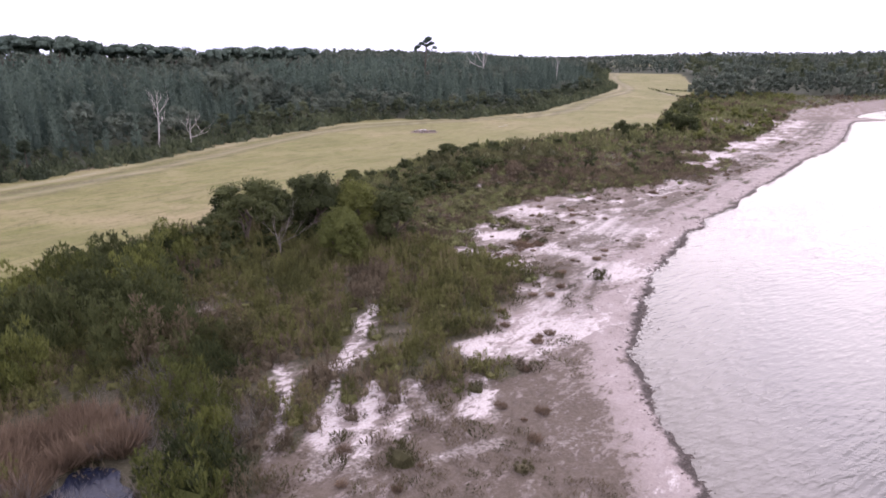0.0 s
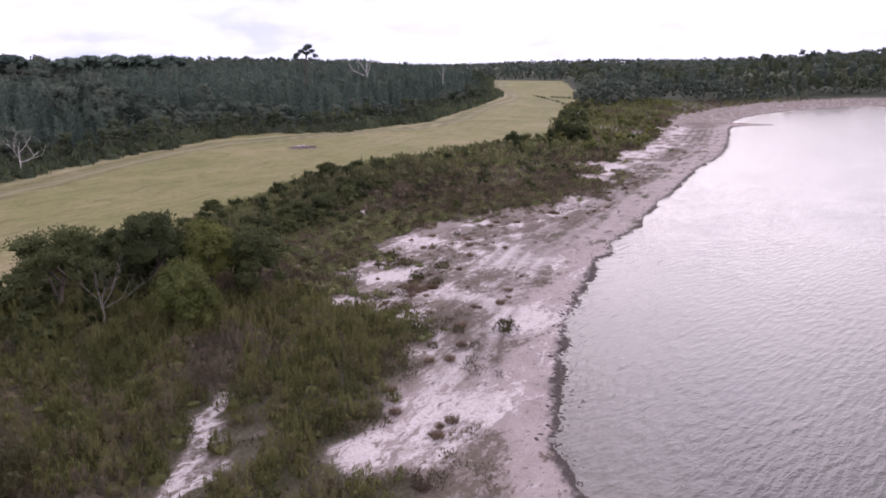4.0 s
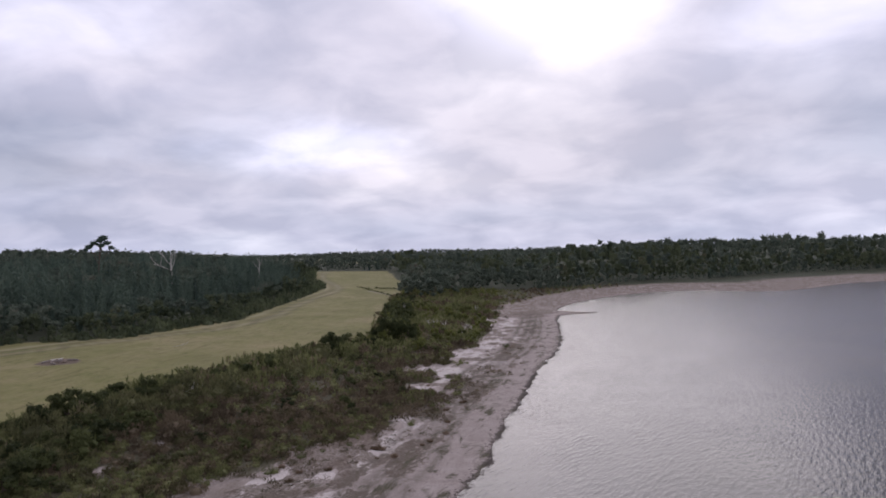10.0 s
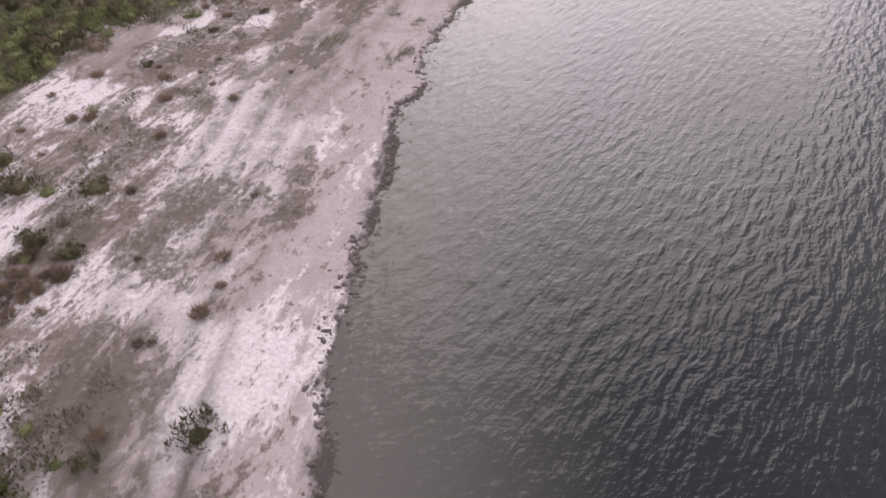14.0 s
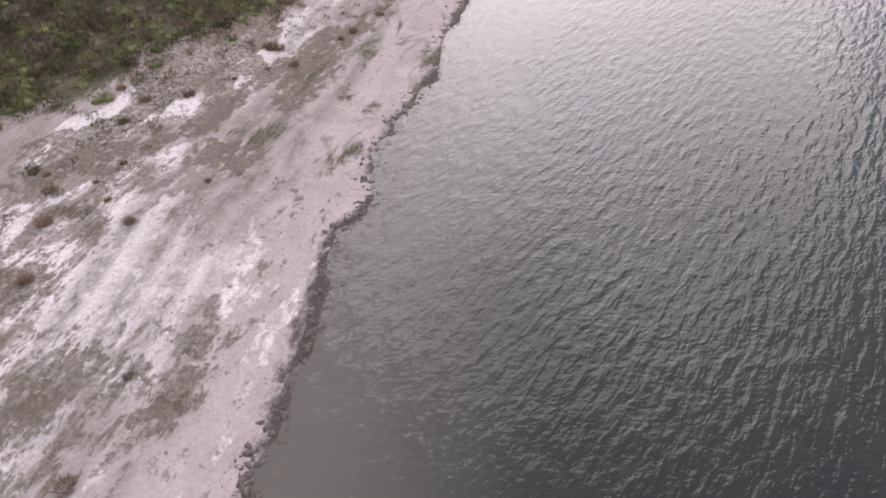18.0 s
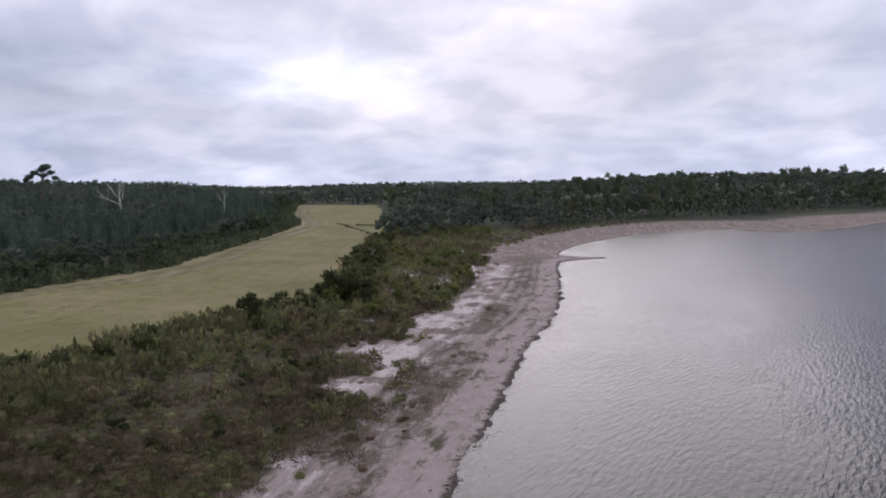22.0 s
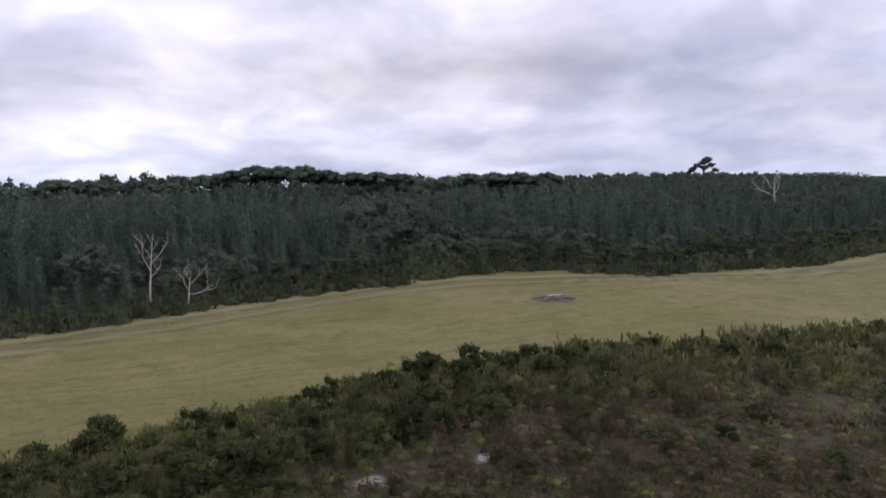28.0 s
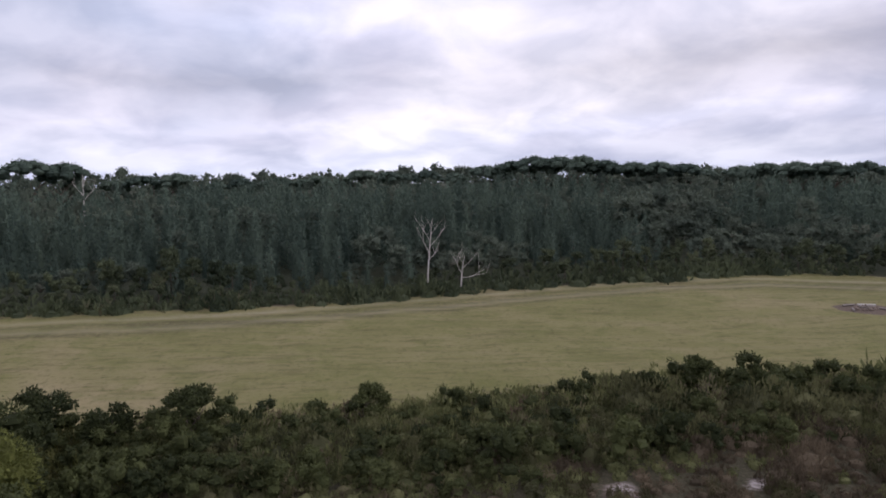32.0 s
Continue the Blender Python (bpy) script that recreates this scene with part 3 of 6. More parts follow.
def strips(x, y, rows):
    """How far inside the tracks: 0.5 at their rims."""
    out = np.zeros(np.shape(x))
    wob = (wave(x, y, 1.2, 43) - 0.5) * 0.3
    for x0, y0, x1, y1, wide in rows:
        dx, dy = x1 - x0, y1 - y0
        u = np.clip(((x - x0) * dx + (y - y0) * dy) / (dx * dx + dy * dy), 0, 1)
        d = np.hypot(x - x0 - u * dx, y - y0 - u * dy) + wob
        out = np.maximum(out, np.exp(-0.69 * (d / wide) ** 2))
    return out


LAND = ([-80, -20, -3, 0, 0.5, 5, 12, 20, 30, 38, 52, 72, 130, 250, 500, 900, 2500], [-4, -1.6, -0.25, 0, 0.1, 0.3, 0.6, 1.0, 1.5, 1.75, 2.1, 3.05, 6.0, 10.5, 15, 17, 20])


def shore_wobble(x, y):
    """How far the waterline bulges, in metres."""
    return (wave(x, y, 2.2, 51) - 0.5) * 0.8 + (wave(x, y, 0.95, 52) - 0.5) * 0.55


def ground_z(x, y, s=None):
    s = shore_distance(x, y) if s is None else s
    edge = np.exp(-(s / 2.5) ** 2) * (np.asarray(y) < 180)
    s = s + edge * (shore_wobble(x, y))
    z = np.interp(s, *LAND)
    rough = smooth(s, 0.5, 4)
    z = z + rough * ((wave(x, y, 4.0, 1) - 0.5) * 0.16 + (wave(x, y, 1.1, 2) - 0.5) * 0.07)
    # wheel ruts along the beach
    rut = s + (wave(x, y, 30, 9) - 0.5) * 2.5
    for c in (6.0, 7.6, 9.4, 11.0):
        z = z - 0.07 * np.exp(-((rut - c) / 0.16) ** 2) * smooth(s, 3, 5)
    # the land behind the lake and the field lies lower than the western ridge
    flat = np.maximum(smooth(np.asarray(y), 215, 260) * smooth(np.asarray(x), -75, -35), smooth(np.asarray(y), 300, 360) * smooth(np.asarray(x) + 0.4 * np.maximum(np.asarray(y) - 360, 0), -260, -180))
    z = z - flat * np.maximum(0, z - 6) * 0.85
    z = z + 3 * np.exp(-((np.asarray(x) + 120) / 120) ** 2 - ((np.asarray(y) - 640) / 130) ** 2)
    z = z + (1 - 0.8 * flat) * (smooth(s, 120, 300) * (wave(x, y, 90, 5) - 0.5) * 6 + smooth(s, 500, 900) * (wave(x, y, 300, 6) - 0.4) * 6)
    return z


def spaced(stops):
    """Coordinates with the given steps: (start, step), ..., (end, 0)."""
    out = []
    for (a, d), (b, _) in zip(stops[:-1], stops[1:]):
        out += list(np.arange(a, b - 1e-6, d))
    return np.array(out + [stops[-1][0]])


def mesh_from(name, verts, faces, material, attrs=None, smooth_shade=False):
    """A mesh from arrays: faces is (n, 3) or (n, 4)."""
    verts, faces = np.asarray(verts, np.float32), np.asarray(faces, np.int32)
    me = bpy.data.meshes.new(name)
    k = faces.shape[1]
    me.vertices.add(len(verts)); me.loops.add(faces.size); me.polygons.add(len(faces))
    me.vertices.foreach_set("co", verts.ravel())
    me.loops.foreach_set("vertex_index", faces.ravel())
    me.polygons.foreach_set("loop_start", np.arange(0, faces.size, k, dtype=np.int32))
    me.polygons.foreach_set("use_smooth", np.full(len(faces), smooth_shade))
    for key, v in (attrs or {}).items():
        me.attributes.new(key, "FLOAT", "POINT").data.foreach_set("value", np.asarray(v, np.float32).ravel())
    me.update(calc_edges=True)
    me.materials.append(material)
    return me


PIT = (-57.5, 95.5)


def build_ground():
    xs = spaced([(-2400, 120), (-480, 30), (-180, 6), (-90, 0.8), (-66, 1.2), (-46, 0.4), (10, 1.0), (24, 6), (150, 30), (480, 120), (2400, 0)])
    ys = spaced([(-700, 60), (-100, 8), (-20, 0.8), (0, 0.4), (90, 0.7), (190, 2.0), (300, 8), (400, 30), (760, 120), (3000, 0)])
    X, Y = np.meshgrid(xs, ys)
    s, field, veg = masks(X, Y)
    Z = ground_z(X, Y, s)
    zone = smooth(s, 5.2, 7.5) * (1 - smooth(veg, 0.3, 0.7)) * smooth(Y, 24, 34) * smooth(172 - Y, 0, 20)
    pale = np.maximum(blobs(X, Y, PALE + PALE_FAR), 0.47 * zone) - 0.22 * smooth(Y, 150, 200) - 0.14 * smooth(22 - Y, 0, 5)
    worn_sand = strips(X, Y, TRACKS)
    open_sand = blobs(X, Y, [(-12.0, 11.8, 2.6, 3.2), (-9.0, 24.0, 2.0, 4.0)])
    pale = np.maximum(pale, 1.15 * worn_sand)
    crusty = np.maximum(blobs(X, Y, CRUST + CRUST_NEAR + CRUST_FAR), 0.62 * smooth(Y + 0.3 * X, 150, 190))
    crusty = np.maximum(crusty, (0.16 - 0.3 * smooth(Y, 58, 70)) * zone)
    crusty = np.maximum(crusty, 0.95 * smooth(23 - Y, 0, 6) * smooth(s, 1.4, 3.2) - 0.95 * smooth(blobs(X, Y, PALE), 0.3, 0.6))
    crusty = np.maximum(crusty, 0.5 * smooth(veg, 0.1, 0.5)) * smooth(s, 1.2, 3.5)
    crusty = np.maximum(crusty, 0.58 * smooth(Y + 0.2 * X, 166, 178) * (s > 0)) * (1 - 0.8 * smooth(open_sand, 0.3, 0.7))
    # beyond the near flat: pink sand with pale and brown drifts strung along the shore
    drift = wave(X * 2.4 - 0.45 * Y, Y, 7.0, 65) * 0.5 + wave(X * 2.0 - 0.3 * Y, Y, 2.8, 66) * 0.5
    light = wave(X * 1.9 - 0.3 * Y, Y + 40, 5.0, 69) * 0.5 + wave(X * 1.5, Y, 2.2, 70) * 0.5
    beyond = (1 - smooth(veg, 0.3, 0.7)) * smooth(Y, 50, 58) * smooth(168 - Y, 0, 14)
    dense = np.interp(Y, [50, 66, 82, 120], [0.40, 0.40, 0.47, 0.47])
    back = smooth(s + (wave(X, Y, 6, 67) - 0.5) * 3, 2.4, 5.0)
    crusty = crusty * (1 - beyond) + beyond * (1.4 * smooth(drift, dense, dense + 0.12) * back - 0.4)
    pale = pale * (1 - beyond) + beyond * (np.maximum(blobs(X, Y, PALE_FAR), smooth(light, 0.46, 0.60) * smooth(s, 4.5, 8)) * 1.1 - 0.35)
    along = s + (wave(X, Y, 30, 9) - 0.5) * 1.2 + (wave(X, Y, 9, 10) - 0.5) * 0.5
    rut = np.zeros(X.shape)
    for c, wide in ((3.7, 0.3), (4.9, 0.5), (6.1, 0.6), (7.6, 0.4)):
        rut = np.maximum(rut, np.exp(-((along - c) / wide) ** 2))
    rut = rut * smooth(Y, 24, 34) * smooth(185 - Y, 0, 30) * (0.45 + 0.9 * wave(X, Y, 8, 11))
    dry = smooth(s + (wave(X, Y, 7, 61) - 0.5) * 1.6 + (wave(X, Y, 1.8, 62) - 0.5) * 1.2, 5.0, 6.8) * smooth(Y, 20, 30) * smooth(175 - Y, 0, 25) * (1 - 0.95 * smooth(Y, 50, 60))
    dry = np.maximum(dry, 0.9 * smooth(27 - Y, 0, 8) * smooth(s + (wave(X, Y, 5, 68) - 0.5) * 1.6, 0.9, 2.6)) * (1 - 0.6 * smooth(open_sand, 0.3, 0.7))
    lane = np.zeros(X.shape)
    wheel = np.zeros(X.shape)
    soft_edge = (np.interp(Y - 12, *FAR_EDGE) + np.interp(Y, *FAR_EDGE) + np.interp(Y + 12, *FAR_EDGE)) / 3
    for off, wide in ((2.6, 0.7), (6.4, 0.8)):
        lane = np.maximum(lane, (0.5 + 0.7 * wave(X, Y, 12, 63)) * np.exp(-((X - soft_edge - off - 1.2 * np.sin(Y / 17)) / wide) ** 2))
    for off in (4.4, 5.9, 7.7):
        wheel = np.maximum(wheel, np.exp(-((X - soft_edge - off - 1.2 * np.sin(Y / 17)) / 0.5) ** 2))
    path = np.exp(-((Y - np.interp(X, [-52, -41, -34, -26, -12.7, -6, 3], [236, 221, 211, 207, 207, 201.6, 190])) / 1.1) ** 2) * smooth(X, -50, -44) * smooth(3 - X, 0, 4)
    lane = np.maximum(lane * field, path)
    bare = np.exp(-(((X - PIT[0]) / 2.6) ** 2 + ((Y - PIT[1]) / 3.0) ** 2) ** 2)
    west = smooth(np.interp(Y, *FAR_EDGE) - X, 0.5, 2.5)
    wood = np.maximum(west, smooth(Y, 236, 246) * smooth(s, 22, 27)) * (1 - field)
    edge = np.interp(Y, *NEAR_EDGE) - X
    worn = smooth(edge, -0.5, 0.8) * smooth(4.5 - edge, 0, 3) * smooth(Y, 15, 30) * smooth(125 - Y, 0, 20) * (0.62 + 0.5 * wave(X, Y, 9, 64))
    bare = np.maximum(bare, 0.48 * worn)
    rim = X - np.interp(Y, *FAR_EDGE)
    bare = np.maximum(bare, 0.46 * smooth(rim, -0.5, 0.5) * smooth(2.6 - rim, 0, 1.5) * smooth(66 - Y, 0, 20))
    nx, ny = len(xs), len(ys)
    i = np.arange(nx * ny).reshape(ny, nx)
    faces = np.stack([i[:-1, :-1], i[:-1, 1:], i[1:, 1:], i[1:, :-1]], -1).reshape(-1, 4)
    me = mesh_from("ground", np.stack([X, Y, Z], -1).reshape(-1, 3), faces, GROUND,
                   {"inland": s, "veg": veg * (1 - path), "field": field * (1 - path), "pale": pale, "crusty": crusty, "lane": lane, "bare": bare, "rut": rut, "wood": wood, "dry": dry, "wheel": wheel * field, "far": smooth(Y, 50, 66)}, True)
    tagged(new("ground", me), "sandy lake shore rising to a mown grass field", "ground", kind="structure")


def build_water():
    xs = spaced([(-12, 1), (30, 5), (60, 40), (400, 300), (2400, 0)])
    ys = spaced([(-700, 100), (-40, 8), (0, 2), (190, 10), (420, 0)])
    X, Y = np.meshgrid(xs, ys)
    nx, ny = len(xs), len(ys)
    i = np.arange(nx * ny).reshape(ny, nx)
    faces = np.stack([i[:-1, :-1], i[:-1, 1:], i[1:, 1:], i[1:, :-1]], -1).reshape(-1, 4)
    me = mesh_from("lake", np.stack([X, Y, 0 * X], -1).reshape(-1, 3), faces, WATER, {"offshore": -shore_distance(X, Y)}, True)
    tagged(new("water", me), "rippled grey lake water reflecting an overcast sky", "water", kind="structure")


build_ground()
build_water()

# ---- plants: templates as arrays of quads ----


def sprigs(points, ways, length, width, rng, face=None, loose=0.4):
    """One tapered quad (a small spray of leaves) at each point along its way, facing outwards where face is given."""
    n = len(points)
    ways = ways / (np.linalg.norm(ways, axis=1, keepdims=True) + 1e-9)
    turn = rng.normal(size=(n, 3))
    side = np.cross(ways, turn if face is None else face + turn * loose)
    side /= np.linalg.norm(side, axis=1, keepdims=True) + 1e-9
    L = (length * rng.uniform(0.6, 1.35, n))[:, None]
    W = (width * rng.uniform(0.6, 1.3, n))[:, None]
    bend = rng.normal(size=(n, 3)) * 0.15 * L
    v = np.stack([points - side * W * 0.25, points + side * W * 0.25, points + ways * L * 0.55 + side * W * 0.5 + bend * 0.4, points + ways * L + bend], 1)
    v[:, 3] += -side * W * 0.15
    return v.reshape(-1, 3), np.arange(4 * n).reshape(-1, 4)


def dome(n, r, h, rng, shell=0.45, lobes=5):
    """Points and outward ways over an uneven mound."""
    a, u = rng.uniform(0, 2 * np.pi, n), rng.uniform(0.02, 1, n)
    lump = 1 + 0.28 * np.sin(a * 2 + rng.uniform(0, 6)) * np.sin(lobes * u + rng.uniform(0, 6)) + 0.15 * np.sin(a * lobes + rng.uniform(0, 6))
    k = (1 - shell * rng.uniform(0, 1, n) ** 2) * lump
    q = np.sqrt(1 - u * u)
    p = np.stack([r * q * k * np.cos(a), r * q * k * np.sin(a), h * u * k], 1)
    w = np.stack([q * np.cos(a) / r, q * np.sin(a) / r, u / h], 1)
    return p, w / np.linalg.norm(w, axis=1, keepdims=True)


def heath(n, r, h, length, width, seed, upright=0.9):
    rng = np.random.default_rng(seed)
    p, w = dome(n, r, h * 0.8, rng, 0.5)
    w = w * 0.6 + np.array([0, 0, upright]) + rng.normal(size=(n, 3)) * 0.28
    return sprigs(p, w, length, width, rng)


def tuft(n, r, h, seed, width=0.045):
    rng = np.random.default_rng(seed)
    a, q = rng.uniform(0, 2 * np.pi, n), np.sqrt(rng.uniform(0, 1, n)) * r
    p = np.stack([q * np.cos(a), q * np.sin(a), 0 * q], 1)
    w = np.stack([np.cos(a) * q / r * 0.7, np.sin(a) * q / r * 0.7, np.ones(n)], 1) + rng.normal(size=(n, 3)) * 0.18
    return sprigs(p, w, h, width, rng)


def ball_mesh(n=2):
    """A rounded cube of quads with unit radius."""
    vs, fs, key = [], [], {}
    for axis in range(3):
        for sign in (-1, 1):
            for i in range(n):
                for j in range(n):
                    quad = []
                    for a, b in ((i, j), (i + 1, j), (i + 1, j + 1), (i, j + 1)):
                        p = [0.0, 0.0, 0.0]
                        p[axis], p[(axis + 1) % 3], p[(axis + 2) % 3] = sign, (2 * a / n - 1) * 1.0, (2 * b / n - 1) * sign
                        if tuple(p) not in key:
                            key[tuple(p)] = len(vs)
                            vs.append(np.array(p) / np.linalg.norm(p))
                        quad.append(key[tuple(p)])
                    fs.append(quad)
    return np.array(vs), np.array(fs)


BALL, BLOCK = ball_mesh(), ball_mesh(1)


def plumes(count, r, h, thick, tall, per, leaf, width, seed, shell=0.35, heart=0.8):
    """A shrub of many upright leafy plumes over a dense heart."""
    rng = np.random.default_rng(seed)
    p, w = dome(count, r, h, rng, shell)
    k = rng.uniform(0.65, 1.35, count)
    i = np.repeat(np.arange(count), per)
    d = rng.normal(size=(len(i), 3)) + w[i] * 0.7 + np.array([0, 0, 0.25])
    d /= np.linalg.norm(d, axis=1, keepdims=True)
    size = np.stack([thick * k, thick * k, tall * k * rng.uniform(0.8, 1.3, count)], 1)
    at = p[i] + d * size[i] * rng.uniform(0.7, 1.05, (len(i), 1))
    face = d / size[i]
    face /= np.linalg.norm(face, axis=1, keepdims=True)
    way = np.array([0, 0, 1.05]) + d * 0.38 + rng.normal(size=d.shape) * 0.32
    out = [sprigs(at, way, leaf, width, rng, face)]
    out.append((BALL[0] * rng.uniform(heart - 0.12, heart + 0.12, (len(BALL[0]), 1)) * np.array([r, r, h]), BALL[1]))
    return join(out)


def crown(clumps, per, length, width, seed, droop=0.0, heart=0.52, lump=BALL):
    """Clumps: (x, y, z, radius, height) each."""
    rng = np.random.default_rng(seed)
    vs, fs, k = [], [], 0
    for cx, cy, cz, r, h in clumps:
        v = np.array([cx, cy, cz]) + lump[0] * rng.uniform(heart - 0.2, heart + 0.2, (len(lump[0]), 1)) * np.array([r, r, h])
        vs.append(v); fs.append(lump[1] + k); k += len(v)
        d = rng.normal(size=(per, 3))
        d /= np.linalg.norm(d, axis=1, keepdims=True)
        d[:, 2] = np.where(d[:, 2] < -0.35, -d[:, 2], d[:, 2])
        rad = rng.uniform(0.55, 1.08, per)[:, None]
        p = np.array([cx, cy, cz]) + d * rad * np.array([r, r, h])
        w = d * 0.35 + rng.normal(size=(per, 3)) * 0.7 + np.array([0, 0, 0.3 - droop])
        n = d / np.array([r, r, h])
        v, f = sprigs(p, w, length, width * 1.35, rng, n / np.linalg.norm(n, axis=1, keepdims=True))
        vs.append(v); fs.append(f + k); k += len(v)
    return np.concatenate(vs), np.concatenate(fs)


def broad_clumps(height, spread, low, count, seed, flat=0.55):
    rng = np.random.default_rng(seed)
    out = []
    for i in range(count):
        a = rng.uniform(0, 6.28)
        u = rng.uniform(0, 1) ** 0.7
        z = low + (height - low) * u * 0.86
        reach = spread * np.sqrt(max(0.08, 1 - ((u - 0.35) / 0.75) ** 2)) * rng.uniform(0.35, 0.85)
        r = spread * rng.uniform(0.26, 0.42)
        out.append((reach * np.cos(a), reach * np.sin(a), z, r, r * flat * rng.uniform(0.8, 1.3)))
    return out


def spire(height, spread, low, n, length, width, seed):
    """A conifer's needles: upswept sprays round a tapering cone."""
    rng = np.random.default_rng(seed)
    u = 1 - rng.uniform(0, 1, n) ** 0.6
    lump = 0.72 + 0.4 * np.abs(np.sin(u * 19 + seed))
    a = rng.uniform(0, 6.28, n)
    lean = 1 + 0.25 * np.sin(a * 3 + seed + u * 9)
    r = spread * (1 - u ** 1.4) * lump * lean * rng.uniform(0.45, 1.0, n)
    p = np.stack([r * np.cos(a), r * np.sin(a), low + (height - low) * u * 0.95], 1)
    w = np.stack([np.cos(a) * 0.55, np.sin(a) * 0.55, rng.uniform(0.2, 1.3, n)], 1)
    out = np.stack([np.cos(a), np.sin(a), 0.25 + 0.5 * u], 1)
    v, f = sprigs(p, w, length, width * 1.5, rng, out / np.linalg.norm(out, axis=1, keepdims=True), 0.3)
    hearts = []
    for u in (0.06, 0.22, 0.38, 0.54, 0.7):
        k = BLOCK[0] * rng.uniform(0.35, 0.7, (len(BLOCK[0]), 1)) * np.array([1, 1, 1.5]) * spread * (1 - u ** 1.4)
        hearts.append((k + np.array([rng.normal() * 0.12, rng.normal() * 0.12, low + (height - low) * (u + 0.04)]), BLOCK[1]))
    return join([(v, f)] + hearts)


def tube(path, radii, sides=6):
    """A tapered tube along points, as quads."""
    path, vs, fs = np.asarray(path, float), [], []
    for i, (c, r) in enumerate(zip(path, radii)):
        d = path[min(i + 1, len(path) - 1)] - path[max(i - 1, 0)]
        d = d / (np.linalg.norm(d) + 1e-9)
        s = np.cross(d, (0.31, 0.87, 0.38)); s /= np.linalg.norm(s) + 1e-9
        t = np.cross(d, s)
        for j in range(sides):
            a = 2 * np.pi * j / sides
            vs.append(c + r * (np.cos(a) * s + np.sin(a) * t))
    for i in range(len(path) - 1):
        for j in range(sides):
            k = (j + 1) % sides
            fs.append((i * sides + j, i * sides + k, (i + 1) * sides + k, (i + 1) * sides + j))
    return np.array(vs), np.array(fs)


def join(pieces):
    vs, fs, k = [], [], 0
    for v, f in pieces:
        vs.append(v); fs.append(f + k); k += len(v)
    return np.concatenate(vs), np.concatenate(fs)


def limbs(start, way, length, radius, depth, rng, spread=0.7, rise=0.25, forks=3, sides=5):
    """Branching tapered tubes."""
    pts, p, w = [np.array(start, float)], np.array(start, float), np.array(way, float)
    for i in range(4):
        w = w + rng.normal(size=3) * 0.16 + np.array([0, 0, 0.05]); w /= np.linalg.norm(w)
        p = p + w * length / 4
        pts.append(p.copy())
    radii = np.linspace(radius, radius * (0.5 if depth else 0.2), 5)
    out = [tube(pts, radii, sides)]
    if depth:
        for i in range(forks):
            at = pts[2 + i % 3]
            d = rng.normal(size=3); d[2] = abs(d[2]) * 0.4
            d = w * (1 - spread) + d / np.linalg.norm(d) * spread + np.array([0, 0, rise]); d /= np.linalg.norm(d)
            out += limbs(at, d, length * rng.uniform(0.5, 0.75), radius * 0.52, depth - 1, rng, spread, rise, forks, max(3, sides - 1))
    return out


def scatter(name, templates, xy, z, scales, material, rng, group_tint=True, squash=0.2):
    """Many plants joined into one mesh."""
    vs, fs, tint, k = [], [], [], 0
    pick = rng.integers(0, len(templates), len(xy))
    turn = rng.uniform(0, 6.28, len(xy))
    tall = rng.uniform(1 - squash, 1 + squash, len(xy))
    for i, (v, f) in enumerate(templates):
        idx = np.where(pick == i)[0]
        if not len(idx):
            continue
        c, s, q = np.cos(turn[idx]), np.sin(turn[idx]), scales[idx]
        X = (v[None, :, 0] * c[:, None] - v[None, :, 1] * s[:, None]) * q[:, None] + xy[idx, 0][:, None]
        Y = (v[None, :, 0] * s[:, None] + v[None, :, 1] * c[:, None]) * q[:, None] + xy[idx, 1][:, None]
        Z = v[None, :, 2] * (q * tall[idx])[:, None] + z[idx][:, None]
        vs.append(np.stack([X, Y, Z], -1).reshape(-1, 3))
        fs.append((f[None] + (np.arange(len(idx)) * len(v))[:, None, None]).reshape(-1, f.shape[1]) + k)
        tint.append(np.repeat(rng.uniform(0, 1, len(idx)), len(v)))
        k += len(idx) * len(v)
    return mesh_from(name, np.concatenate(vs), np.concatenate(fs), material, {"tint": np.concatenate(tint)})


def part(name, arrays, material, parent, label="", shade=False):
    ob = new(name, mesh_from(name, *arrays, material, None, shade) if isinstance(arrays, tuple) else arrays)
    ob.parent = parent
    if label:
        ob["label"] = label
    return ob


def empty(name, x, y, z, turn=0.0):
    ob = new(name)
    ob.matrix_world = pose(x, y, z, 0, 0, turn)
    return ob


def gz(x, y):
    return float(ground_z(np.array([x]), np.array([y]))[0])


def poisson(x0, x1, y0, y1, gap, rng, jitter=0.9):
    """Jittered grid points."""
    xs, ys = np.arange(x0, x1, gap), np.arange(y0, y1, gap)
    X, Y = np.meshgrid(xs, ys)
    X = X + (np.arange(len(ys)) % 2)[:, None] * gap * 0.5
    p = np.stack([X.ravel(), Y.ravel()], 1)
    return p + rng.uniform(-0.5, 0.5, p.shape) * gap * jitter

# ---- planting ----
HEATH_NEAR = [plumes(20, 0.76, 0.58, 0.088, 0.60, 26, 0.20, 0.052, s, 0.35, 0.55) for s in (11, 12, 13, 14, 15)]
HEATH_MID = [plumes(13, 0.8, 0.66, 0.24, 0.36, 17, 0.22, 0.09, s) for s in (21, 22, 23, 24)]
HEATH_FAR = [plumes(9, 0.9, 0.7, 0.24, 0.45, 5, 0.5, 0.24, s) for s in (31, 32, 33)]
HEATH_TALL = [plumes(17, 0.95, 1.15, 0.32, 0.36, 20, 0.2, 0.095, s) for s in (25, 26, 27, 28)]
BIG_SHRUB = [plumes(66, 1.3, 1.7, 0.21, 0.40, 32, 0.18, 0.075, s, 0.25, 0.52) for s in (301, 302, 303, 304)]
